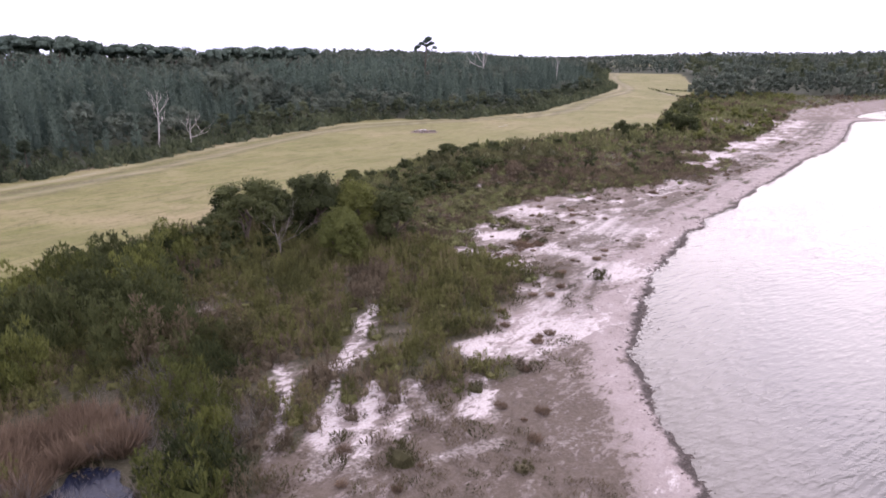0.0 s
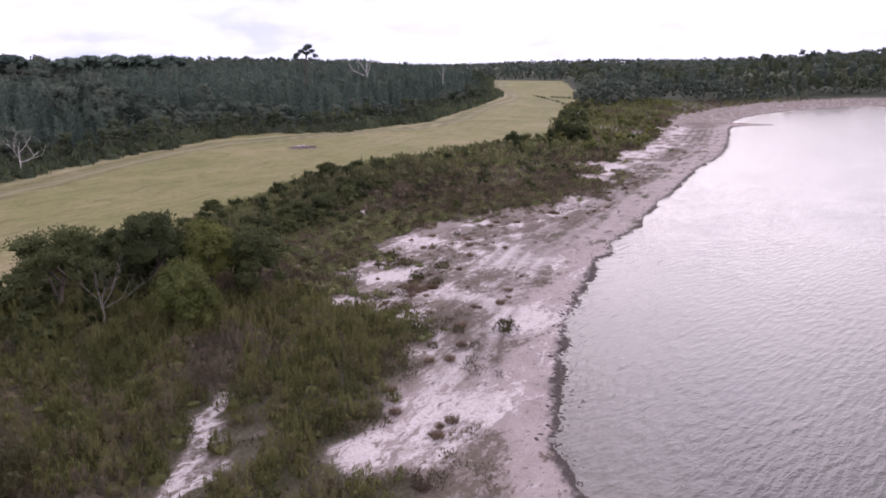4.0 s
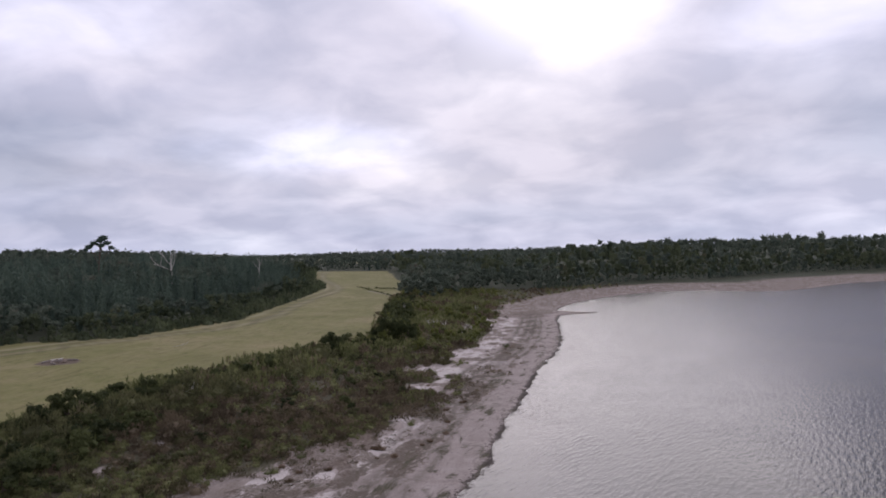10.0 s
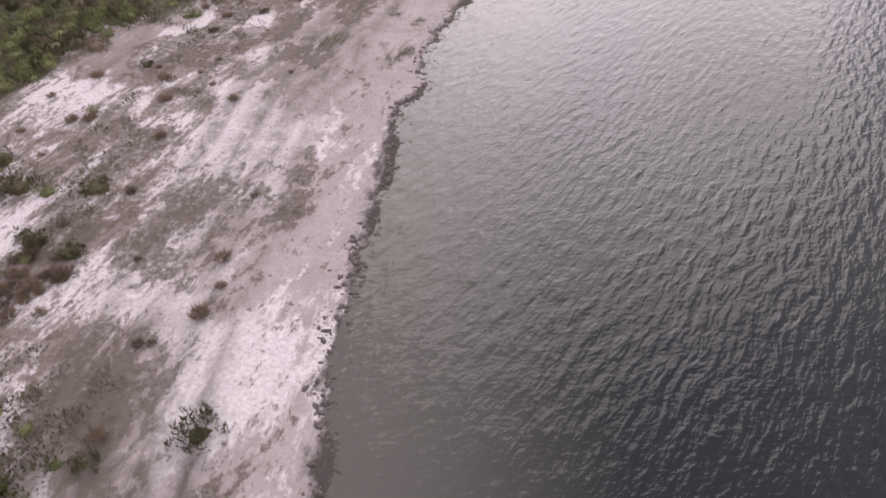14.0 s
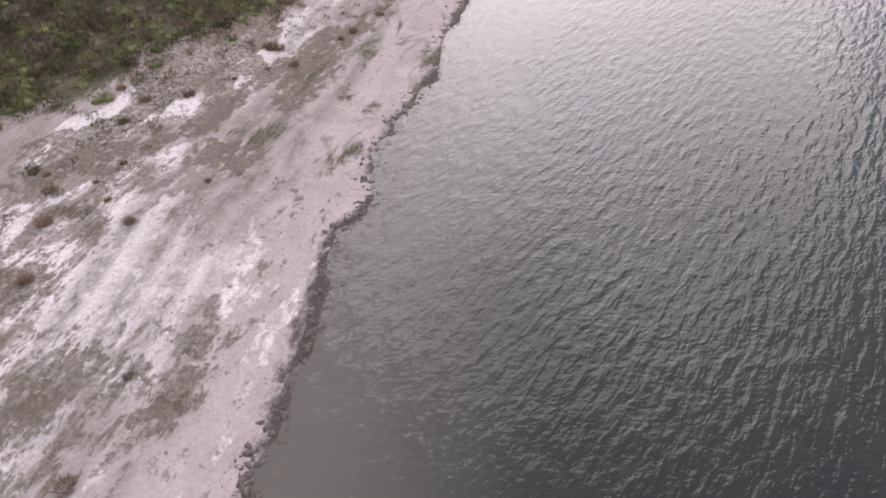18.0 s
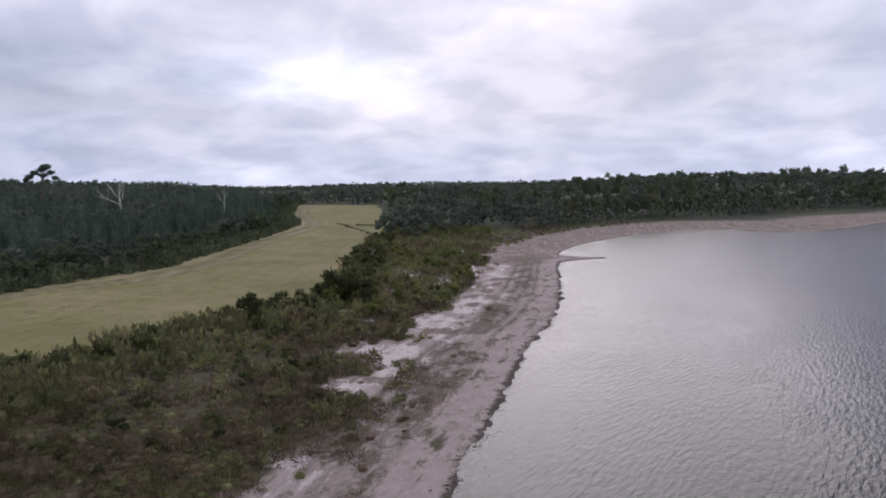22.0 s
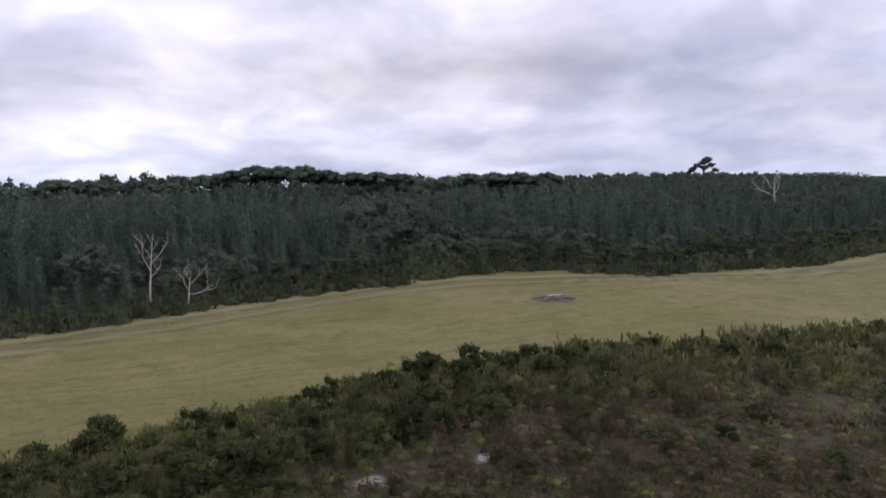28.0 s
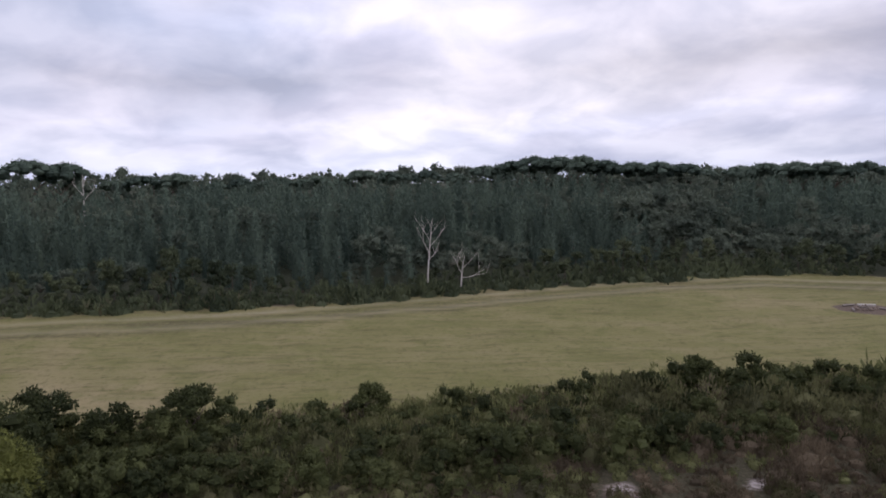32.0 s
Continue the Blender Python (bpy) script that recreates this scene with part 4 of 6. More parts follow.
MAT_NEAR = [heath(40, 0.7, 0.5, 0.26, 0.11, s, 0.7) for s in (35, 36, 37)]
BUSH_MID = [crown(broad_clumps(2.2, 1.25, 0.35, 12, s, 0.8), 36, 0.2, 0.1, s, 0.0, 0.7) for s in (41, 42, 43, 44)]
BUSH_FAR = [crown(broad_clumps(2.2, 1.3, 0.3, 7, s, 0.85), 14, 0.3, 0.16, s, 0.0, 0.75) for s in (45, 46, 47, 48)]
SAPLING = [crown(broad_clumps(6.0, 1.7, 0.4, 12, s, 0.9), 22, 0.5, 0.24, s, 0.0, 0.7) for s in (55, 56, 57, 58)]
GUM_MID = [crown(broad_clumps(6.0, 2.0, 1.0, 9, s, 0.75), 22, 0.46, 0.24, s, 0.0, 0.72) for s in (51, 52, 53, 54)]
PINE_MID = [spire(8.4, 1.5, 0.4, 210, 0.5, 0.16, s) for s in (61, 62, 63, 64)]
PINE_FAR = [spire(9.0, 1.8, 0.6, 84, 0.8, 0.27, s) for s in (71, 72, 73)]
GUM_FAR = [crown(broad_clumps(8.0, 2.9, 1.2, 6, s, 0.75), 13, 0.6, 0.36, s, 0.0, 1.0, BLOCK) for s in (81, 82, 83)]
GUM_LAKE = [crown(broad_clumps(6.5, 2.7, 0.5, 6, s, 0.8), 13, 0.5, 0.32, s, 0.0, 1.0, BLOCK) for s in (84, 85, 86)]
GUM_DISTANT = [crown(broad_clumps(8.0, 3.6, 1.0, 5, s, 0.6), 9, 0.9, 0.5, s, 0.0, 1.0, BLOCK) for s in (87, 88, 89)]

GUM_HORIZON = [crown(broad_clumps(8.0, 4.2, 1.0, 3, s, 0.6), 4, 1.2, 0.7, s, 0.0, 0.9, BLOCK) for s in (94, 95, 96)]


def canopy(height, spread, deep, count, seed):
    """Clumps of a flat-based, domed umbrella crown."""
    rng = np.random.default_rng(seed)
    out = []
    for i in range(count):
        a, q = i * 2.4 + rng.uniform(-0.4, 0.4), spread * 0.84 * math.sqrt((i + 0.5) / count)
        r = spread * rng.uniform(0.2, 0.3)
        out.append((q * math.cos(a), q * math.sin(a), height - r * 0.5 - deep * (q / spread) ** 2 * rng.uniform(0.8, 1.2), r, r * rng.uniform(0.6, 0.85)))
    return out


UMBRELLA = [crown(canopy(12.4, 5.4, 3.2, 20, s), 30, 0.45, 0.22, s, 0.0, 0.85) for s in (91, 92, 93)]
TUFTS = [tuft(200, 0.38, 0.42, s) for s in (101, 102, 103)]


def drop(points, size=0.0):
    """Ground under each point."""
    return ground_z(points[:, 0], points[:, 1]) - size


def stuff(name, mesh, label, category):
    tagged(new(name, mesh), label, category, kind="stuff")


def singles(name, meshes, p, z, scale, rng, label, category, group, tall=(0.85, 1.2), stem=None):
    """Plants that stand as things of their own on shared meshes."""
    for k in range(len(p)):
        if stem:
            ob = empty(name, p[k, 0], p[k, 1], z[k], rng.uniform(0, 360))
            ob.scale = (scale[k], scale[k], scale[k] * rng.uniform(*tall))
            tagged(ob, label, category, group)
            part("crown", meshes[k % len(meshes)], None, ob)
            part("trunk", stem, None, ob)
            continue
        ob = new(name, meshes[k % len(meshes)])
        q = float(scale[k])
        ob.matrix_world = pose(p[k, 0], p[k, 1], z[k], 0, 0, rng.uniform(0, 360)) @ Matrix.Diagonal((q, q, q * rng.uniform(*tall), 1))
        tagged(ob, label, category, group)


def plant_belt():
    """Low heath between the sand and the field."""
    rng = np.random.default_rng(3)
    p = np.concatenate([poisson(-48, 2, 0, 90, 0.9, rng), poisson(-48, 2, 90, 205, 1.15, rng), poisson(-50, 12, -45, 0, 1.5, rng), poisson(-40, 62, 205, 262, 1.5, rng)])
    p = p[rng.uniform(0, 1, len(p)) < np.where(p[:, 1] < 26, 0.95, np.where(p[:, 1] < 80, 1.0, 0.6))]
    s, field, veg = masks(p[:, 0], p[:, 1])
    pale = np.maximum(blobs(p[:, 0], p[:, 1], PALE + PALE_FAR), strips(p[:, 0], p[:, 1], TRACKS))
    depth = p[:, 0] - np.interp(p[:, 1], *NEAR_EDGE)          # metres from the field
    front = np.interp(p[:, 1], *SAND_EDGE) - p[:, 0]          # metres from the open sand
    thin = wave(p[:, 0], p[:, 1], 5.0, 12)
    trail = np.abs(p[:, 1] - np.interp(p[:, 0], [-52, -41, -34, -26, -12.7, -6, 3], [236, 221, 211, 207, 207, 201.6, 190])) < 1.5
    keep = (rng.uniform(0, 1, len(p)) < veg * 1.9 - 0.08 - 0.2 * (thin < 0.2)) & (s > np.where(p[:, 1] > 188, 12, 4)) & (s < np.where(p[:, 1] > 236, 32, 99)) & (field < 0.4) & (pale < 0.38) & ~trail & (np.hypot(p[:, 0] + 15.8, p[:, 1] - 3.4) > 2.6) & ((p[:, 0] < -22) | (p[:, 1] > 8) | (rng.uniform(0, 1, len(p)) < 0.25))
    p, depth, front, thin = p[keep], depth[keep], front[keep], thin[keep]
    ramp_to = np.interp(p[:, 1], [31, 40], [2.0, 9.0])
    tall = np.clip((front + 1.0) / (ramp_to + 1.0), 0, 1)
    scale = 0.36 + 0.46 * tall * (0.5 + 0.8 * thin) + rng.uniform(-0.12, 0.14, len(p))
    corner = smooth(26 - p[:, 1], 0, 12) * smooth(-15 - p[:, 0], 0, 8)
    scale = scale * (1 - 0.2 * corner)
    belt = smooth(p[:, 1], 36, 44) * smooth(112 - p[:, 1], 0, 14)
    inner = smooth(12.5 - depth + 3 * (thin - 0.5), 0, 5)
    scale = scale * (1 - belt) + belt * (0.45 + 0.48 * inner) * rng.uniform(0.75, 1.3, len(p))
    scale = scale * np.where(p[:, 1] > 90, 1.3, 1.1)
    z = drop(p, 0.05)
    dry = (wave(p[:, 0], p[:, 1], 6.5, 14) * 0.6 + wave(p[:, 0], p[:, 1], 2.2, 15) * 0.4 + 0.22 * (1 - tall) - 0.12 * corner + rng.uniform(-0.12, 0.12, len(p))) > np.interp(p[:, 1], [30, 42], [0.60, 0.67])
    dry = np.where(rng.uniform(0, 1, len(p)) < belt, rng.uniform(0, 1, len(p)) < 0.05 + np.interp(p[:, 1], [36, 56, 64, 86, 100, 112], [0.10, 0.15, 0.72, 0.58, 0.28, 0.22]) * (1 - inner), dry)
    near = np.where((p[:, 1] > 0) & (p[:, 1] < 27) & (p[:, 0] > -34))[0]
    single = near[rng.permutation(len(near))[:300]]
    green, brown = single[~dry[single]], single[dry[single]]
    singles("heath_shrub", [mesh_from("heath_shrub", v, f, HEATH) for v, f in HEATH_NEAR], p[green], z[green], scale[green], rng,
            "olive-green heath shrub with upright shoots on sandy soil", "shrub", "heath shrubs behind the beach")
    singles("dry_shrub", [mesh_from("dry_shrub", v, f, DRY) for v, f in HEATH_NEAR], p[brown], z[brown], scale[brown], rng,
            "grey-brown dry heath shrub on sandy soil", "shrub", "dry shrubs behind the beach")
    rest = np.ones(len(p), bool)
    rest[single] = False
    rise = rest & (belt > 0.5) & (inner > 0.45) & (depth > 4.0) & ~dry & (rng.uniform(0, 1, len(p)) < 0.62)
    rest &= ~rise
    stuff("heath", scatter("heath", HEATH_TALL, p[rise], z[rise], scale[rise] * rng.uniform(0.6, 1.1, rise.sum()) * (0.7 + 0.7 * wave(p[rise, 0], p[rise, 1], 3.5, 19)), UPRIGHT, rng), "dense upright grey-green shrubs beside the field", "shrubs")
    for zone, lo, hi, kit in (("south", -60, 0, HEATH_FAR), ("near", 0, 27, HEATH_NEAR), ("front", 27, 36, HEATH_NEAR), ("mid", 36, 80, HEATH_MID), ("far", 80, 300, HEATH_FAR)):
        here = rest & (p[:, 1] >= lo) & (p[:, 1] < hi)
        for which, matl, label in ((~dry, HEATH if zone in ("south", "near", "front") else PALE_HEATH, "dense olive-green heath shrubs covering the dune"), (dry, BROWN if zone in ("mid", "far") else DRY, "grey-brown dry scrub among the heath")):
            i = here & which
            stuff("heath", scatter("heath", kit, p[i], z[i], scale[i], matl, rng), label, "shrubs")


def plant_beach():
    """Scrubby mats and grass tufts on the open sand."""
    rng = np.random.default_rng(4)
    p = poisson(-26, 4, 4, 120, 0.5, rng)
    s, field, veg = masks(p[:, 0], p[:, 1])
    c = blobs(p[:, 0], p[:, 1], CRUST + CRUST_NEAR + CRUST_FAR)
    pale = np.maximum(blobs(p[:, 0], p[:, 1], PALE + PALE_FAR), strips(p[:, 0], p[:, 1], TRACKS))
    front = np.interp(p[:, 1], *SAND_EDGE) - p[:, 0]
    chance = 0.8 * smooth(c, 0.4, 0.75) + 0.85 * smooth(front, -9, 1) * (1 - smooth(front, 4, 9)) + 0.03
    keep = (rng.uniform(0, 1, len(p)) < chance * (1 - smooth(pale, 0.25, 0.5)) * (wave(p[:, 0], p[:, 1], 1.9, 17) > 0.38)) & (s > 2.5) & (p[:, 1] < 120)
    p, front = p[keep], front[keep]
    size = rng.uniform(0.14, 0.42, len(p)) * (1 + 0.9 * smooth(front, -6, 0.5))
    i = p[:, 1] < 75
    olive = i & (rng.uniform(0, 1, len(p)) < 0.3 + 0.3 * smooth(front, -6, 0))
    stuff("scrub", scatter("scrub", MAT_NEAR, p[olive], drop(p[olive], 0.03), size[olive] * 1.1, TUFT, rng), "low olive scrub mats on the sand", "scrub")
    i = i & ~olive
    stuff("scrub", scatter("scrub", MAT_NEAR, p[i], drop(p[i], 0.03), size[i], DRY, rng), "low grey-brown scrub mats on the sand", "scrub")
    i = p[:, 1] < 75
    stuff("scrub", scatter("scrub", MAT_NEAR, p[~i], drop(p[~i], 0.03), size[~i] * 1.3, DRY, rng), "low grey-brown scrub mats on the sand", "scrub")
    # heath thinning out over the sand
    e = poisson(-30, 2, 30, 118, 0.75, rng)
    s, field, veg = masks(e[:, 0], e[:, 1])
    out = e[:, 0] - np.interp(e[:, 1], *SAND_EDGE)
    pale = blobs(e[:, 0], e[:, 1], PALE + PALE_FAR)
    e = e[(rng.uniform(0, 1, len(e)) < 0.62 * smooth(5.5 - out, 0, 5) * (wave(e[:, 0], e[:, 1], 2.6, 18) > 0.42)) & (out > -1.5) & (s > 5.5) & (pale < 0.42)]
    stuff("heath", scatter("heath", HEATH_MID, e, drop(e, 0.05), rng.uniform(0.22, 0.55, len(e)), PALE_HEATH, rng), "low olive heath thinning out over the sand", "shrubs")
    # dark rounded bushes on the sand
    places = [(-15.3, 44.6, 0.75), (-19.8, 45.8, 0.85), (-26.0, 64.6, 1.1), (-22.6, 60.6, 0.75), (-20.7, 61.7, 0.7), (-21.4, 65.3, 0.65), (-17.6, 62.8, 0.5),
              (-21.5, 55.2, 0.8), (-22.2, 62.6, 0.5), (-18.1, 44.2, 0.7), (-14.6, 41.2, 0.6), (-16.1, 41.6, 0.7), (-18.5, 44.2, 0.55), (-14.4, 67.4, 0.5), (-8.1, 16.5, 0.6),
              (-17.4, 53.9, 0.45), (-4.0, 12.0, 0.55), (-8.0, 10.2, 0.9), (-10.2, 102.5, 1.5), (-13.5, 88.5, 1.0), (-27.0, 62.0, 0.9),
              (-27.2, 70.5, 1.3), (-24.0, 74.2, 1.0), (-29.0, 72.0, 1.2), (-25.6, 78.0, 1.2), (-22.4, 72.6, 0.9), (-30.2, 66.8, 1.2), (-28.2, 56.0, 1.1), (-25.0, 59.4, 0.9), (-23.0, 81.0, 1.1), (-30.6, 79.0, 1.2)]
    meshes = [mesh_from("sand_bush", *plumes(26, 0.72, 0.55, 0.16, 0.24, 24, 0.14, 0.05, k), TUFT) for k in (131, 132, 133)]
    for y in np.arange(38, 112, 1.3):
        places.append((np.interp(y, *SAND_EDGE) + rng.uniform(-8, 0.8), y + rng.uniform(-0.5, 0.5), rng.uniform(0.35, 0.85)))
    q = np.array(places)
    singles("sand_bush", meshes, q[:, :2], drop(q[:, :2], 0.06), q[:, 2], rng, "dark rounded shrub standing alone on pale sand", "shrub", "lone shrubs on the sand")
    q = np.array([(-8.1, 35.1, 0.85), (-11.2, 31.6, 0.4), (-10.6, 34.0, 0.5)])
    singles("straw_bush", [mesh_from("straw_bush", *plumes(34, 0.78, 0.5, 0.16, 0.30, 26, 0.17, 0.045, 136, 0.35, 0.5), TUFT)], q[:, :2], drop(q[:, :2], 0.06), q[:, 2], rng, "straw-olive grassy bush standing on pale sand", "shrub", "straw bushes on the sand")
    q = np.array([(-28.2, 67.4, 1.5), (-27.2, 65.2, 1.25), (-26.2, 72.6, 1.4), (-22.7, 70.3, 1.1), (-25.8, 70.0, 1.2), (-30.4, 63.0, 1.2), (-24.8, 67.6, 1.0), (-29.6, 75.4, 1.3)])
    meshes = [mesh_from("round_shrub", *plumes(34, 0.74, 0.62, 0.17, 0.26, 26, 0.14, 0.05, k), BROWN) for k in (134, 135)]
    singles("round_shrub", meshes, q[:, :2], drop(q[:, :2], 0.06), q[:, 2], rng, "large round dark-brown shrub among low brown heath", "shrub", "round brown shrubs in the heath")
    t = np.stack([rng.uniform(-24, -3, 420), rng.uniform(6, 90, 420)], 1)
    t = t[wave(t[:, 0], t[:, 1], 4, 71) > 0.5]
    s, field, veg = masks(t[:, 0], t[:, 1])
    t = t[(s > 4) & (veg < 0.7) & (rng.uniform(0, 1, len(t)) < 0.75)][:130]
    patch = np.stack([-15.3 + rng.normal(size=26) * 0.5, 39.6 + rng.normal(size=26) * 0.9], 1)
    t = np.concatenate([t, patch])
    meshes = [mesh_from("grass_tuft", v, f, SEDGE) for v, f in TUFTS]
    singles("grass_tuft", meshes, t, drop(t, 0.02), rng.uniform(0.25, 0.65, len(t)), rng, "small tuft of dry straw-coloured grass on sand", "grass tuft", "grass tufts on the beach")


def plant_field_edge():
    """Taller dark bushes along the near side of the field."""
    rng = np.random.default_rng(5)
    p = []
    for y in np.arange(4, 200, 1.25):
        for k in range(5 if y < 70 else 3):
            p.append((np.interp(y, *NEAR_EDGE) + rng.uniform(0.6, 2.2) + k * 1.9, y + rng.uniform(-0.8, 0.8)))
    p = np.array(p)
    scale = rng.uniform(0.5, 0.95, len(p)) * (0.65 + 0.65 * wave(p[:, 0], p[:, 1], 9, 21)) * np.interp(p[:, 1], [0, 20, 30, 60, 74, 85, 105, 125], [0.65, 0.65, 0.95, 1.0, 0.85, 0.7, 0.75, 1.0])
    z = drop(p, 0.1)
    pick = (p[:, 1] > 20) & (p[:, 1] < 92)
    singles("bush", [mesh_from("bush", v, f, BUSH) for v, f in BUSH_MID], p[pick], z[pick], scale[pick], rng, "dark green rounded bush along the field edge", "bush", "bushes along the field edge")
    stuff("bushes", scatter("bushes", BUSH_FAR, p[~pick], z[~pick], scale[~pick], BUSH, rng), "dark green rounded bushes along the edge of the field", "bushes")
    q = poisson(-40, -4, 112, 228, 3.0, rng)
    s, field, veg = masks(q[:, 0], q[:, 1])
    trail = np.abs(q[:, 1] - np.interp(q[:, 0], [-52, -41, -34, -26, -12.7, -6, 3], [236, 221, 211, 207, 207, 201.6, 190])) < 3
    pale = blobs(q[:, 0], q[:, 1], PALE_FAR)
    q = q[(veg > 0.7) & (field < 0.1) & ~trail & (pale < 0.3) & (s > 6) & (wave(q[:, 0], q[:, 1], 14, 23) > 0.35)]
    stuff("bushes", scatter("bushes", BUSH_FAR, q, drop(q, 0.1), rng.uniform(0.4, 0.95, len(q)), OLIVE, rng), "olive-green bushes between the field and the beach", "bushes")


def plant_strips():
    """Two low dark hedge strips across the end of the field."""
    rng = np.random.default_rng(28)
    p = [np.array([ax + (bx - ax) * u, ay + (by - ay) * u]) + rng.normal(size=2) * (0.5, 0.8) for ax, ay, bx, by in ((-52, 241, -36, 213), (-46, 239, -34, 236)) for u in np.linspace(0, 1, 60)]
    p = np.array(p)
    stuff("hedge", scatter("hedge", BUSH_FAR, p, drop(p, 0.1), rng.uniform(0.12, 0.26, len(p)), BUSH, rng), "low dark hedge strips across the end of the field", "hedge")


def plant_mounds():
    """Rounded dark shrubs standing out of the heath."""
    rng = np.random.default_rng(27)
    q = poisson(-40, -8, 38, 112, 2.5, rng)
    s, field, veg = masks(q[:, 0], q[:, 1])
    pale = blobs(q[:, 0], q[:, 1], PALE + PALE_FAR)
    depth = q[:, 0] - np.interp(q[:, 1], *NEAR_EDGE)
    q = q[(veg > 0.75) & (field < 0.1) & (pale < 0.25) & (depth > 3) & (rng.uniform(0, 1, len(q)) < 0.5)]
    half = rng.uniform(0, 1, len(q)) < 0.55
    for i, matl, label in ((half, UPRIGHT, "rounded grey-green shrub standing out of the heath"), (~half, BUSH, "rounded dark green shrub standing out of the heath")):
        singles("round_shrub", [mesh_from("round_shrub", v, f, matl) for v, f in BUSH_MID], q[i], drop(q[i], 0.1), rng.uniform(0.28, 0.62, i.sum()), rng, label, "shrub", "rounded shrubs in the heath", (0.7, 1.0))


def plant_forest():
    rng = np.random.default_rng(9)

    def west(gap, lo, hi, y0, y1):
        q = poisson(-620, -50, y0, y1, gap, rng)
        d = np.interp(q[:, 1], *FAR_EDGE) - q[:, 0]
        return q[(d > lo) & (d < hi)]

    def inside(q):
        return np.interp(q[:, 1], *FAR_EDGE) - q[:, 0]

    trunk = tube([(0, 0, 0), (0.03, 0.02, 2.4), (0, 0.05, 5.6)], [0.16, 0.12, 0.06], 6)
    fringe = west(1.9, -0.6, 6.5, -5, 372)
    hump = wave(fringe[:, 0], fringe[:, 1], 11, 31)
    fr = (0.15 + 0.055 * np.clip(inside(fringe) + 0.6, 0, 7)) * (0.6 + 0.9 * hump) * rng.uniform(0.75, 1.25, len(fringe))
    lead = (fringe[:, 1] > 20) & (fringe[:, 1] < 105)
    lead &= np.cumsum(lead) <= 180
    sap = [mesh_from("sapling", v, f, EDGE) for v, f in SAPLING]
    singles("sapling", sap, fringe[lead], drop(fringe[lead], 0.1), fr[lead], rng, "shrubby grey-green sapling at the forest edge", "sapling", "saplings at the forest edge", stem=mesh_from("trunk", *tube([(0, 0, 0), (0.05, 0.02, 1.6), (0, 0.08, 4.4)], [0.11, 0.09, 0.04], 6), BARK, None, True))
    bank = ~lead & (fringe[:, 1] > 97) & (fringe[:, 1] < 126) & (inside(fringe) < 4.5)
    stuff("forest_fringe", scatter("forest_fringe", GUM_MID, fringe[bank], drop(fringe[bank], 0.1), fr[bank] * 1.15, EDGE, rng), "grey-green saplings along the forest edge", "shrubs")
    lead = lead | bank
    stuff("forest_fringe", scatter("forest_fringe", GUM_MID, fringe[~lead], drop(fringe[~lead], 0.1), fr[~lead], EDGE, rng), "shrubby grey-green saplings along the forest edge", "shrubs")
    skirt = west(1.35, -1.3, 1.6, -5, 372)
    stuff("forest_fringe", scatter("forest_fringe", HEATH_FAR, skirt, drop(skirt, 0.08), rng.uniform(0.7, 1.6, len(skirt)), EDGE, rng), "low grey-green shrubs along the forest edge", "shrubs")
    a = west(2.7, 4.0, 42, -12, 372)
    kind = wave(a[:, 0], a[:, 1], 20, 33) * 0.75 + wave(a[:, 0], a[:, 1], 7, 35) * 0.25 + rng.uniform(-0.1, 0.1, len(a)) - 0.2 * smooth(58 - a[:, 1], 0, 18)
    size = lambda q, k: k * rng.uniform(0.66, 1.16, len(q)) * np.clip(0.46 + inside(q) * 0.02, 0.5, 1.0) * (0.82 + 0.36 * wave(q[:, 0], q[:, 1], 17, 36)) * np.interp(q[:, 1], [140, 165], [1.0, 0.84])  # noqa: E731
    pine, gum = a[kind > 0.42], a[kind <= 0.42]
    ps = size(pine, 1.0)
    front = np.where((inside(pine) < 10) & (pine[:, 1] > 15) & (pine[:, 1] < 150))[0][:150]
    meshes = [(mesh_from("crown", v, f, PINE), mesh_from("trunk", *trunk, BARK, None, True)) for v, f in PINE_MID]
    base = drop(pine, 0.05)
    for k, i in enumerate(front):
        ob = empty("pine_tree", pine[i, 0], pine[i, 1], base[i], rng.uniform(0, 360))
        ob.scale = (ps[i], ps[i], ps[i])
        tagged(ob, "narrow dark green pine at the forest edge", "tree", "pines at the forest edge")
        part("crown", meshes[k % 4][0], PINE, ob)
        part("trunk", meshes[k % 4][1], BARK, ob)
    rest = np.ones(len(pine), bool); rest[front] = False
    stuff("pine_forest", scatter("pine_forest", PINE_MID, pine[rest], base[rest], ps[rest], PINE, rng), "dense dark green pine forest beside the field", "forest")
    stuff("gum_forest", scatter("gum_forest", GUM_MID, gum, drop(gum), size(gum, 1.15), GUM, rng), "grey-green broadleaved trees among the pines", "forest")
    b = west(3.9, 42, 120, -50, 400)
    kind = wave(b[:, 0], b[:, 1], 34, 34) * 0.8 + wave(b[:, 0], b[:, 1], 12, 37) * 0.2 + rng.uniform(-0.12, 0.12, len(b))
    pine, gum = b[kind > 0.44], b[kind <= 0.44]
    far = lambda q: rng.uniform(0.7, 1.05, len(q)) * (0.8 + 0.35 * wave(q[:, 0], q[:, 1], 25, 38))  # noqa: E731
    stuff("pine_forest", scatter("pine_forest", PINE_FAR, pine, drop(pine), far(pine), PINE, rng), "dense dark green pine forest on the rise", "forest")
    stuff("gum_forest", scatter("gum_forest", GUM_FAR, gum, drop(gum), far(gum) * 0.95, GUM, rng), "grey-green broadleaved trees on the rise", "forest")
    c = west(9.4, 120, 300, -110, 560)
    c = c[masks(c[:, 0], c[:, 1])[1] < 0.05]
    c = c[c[:, 0] < -60]
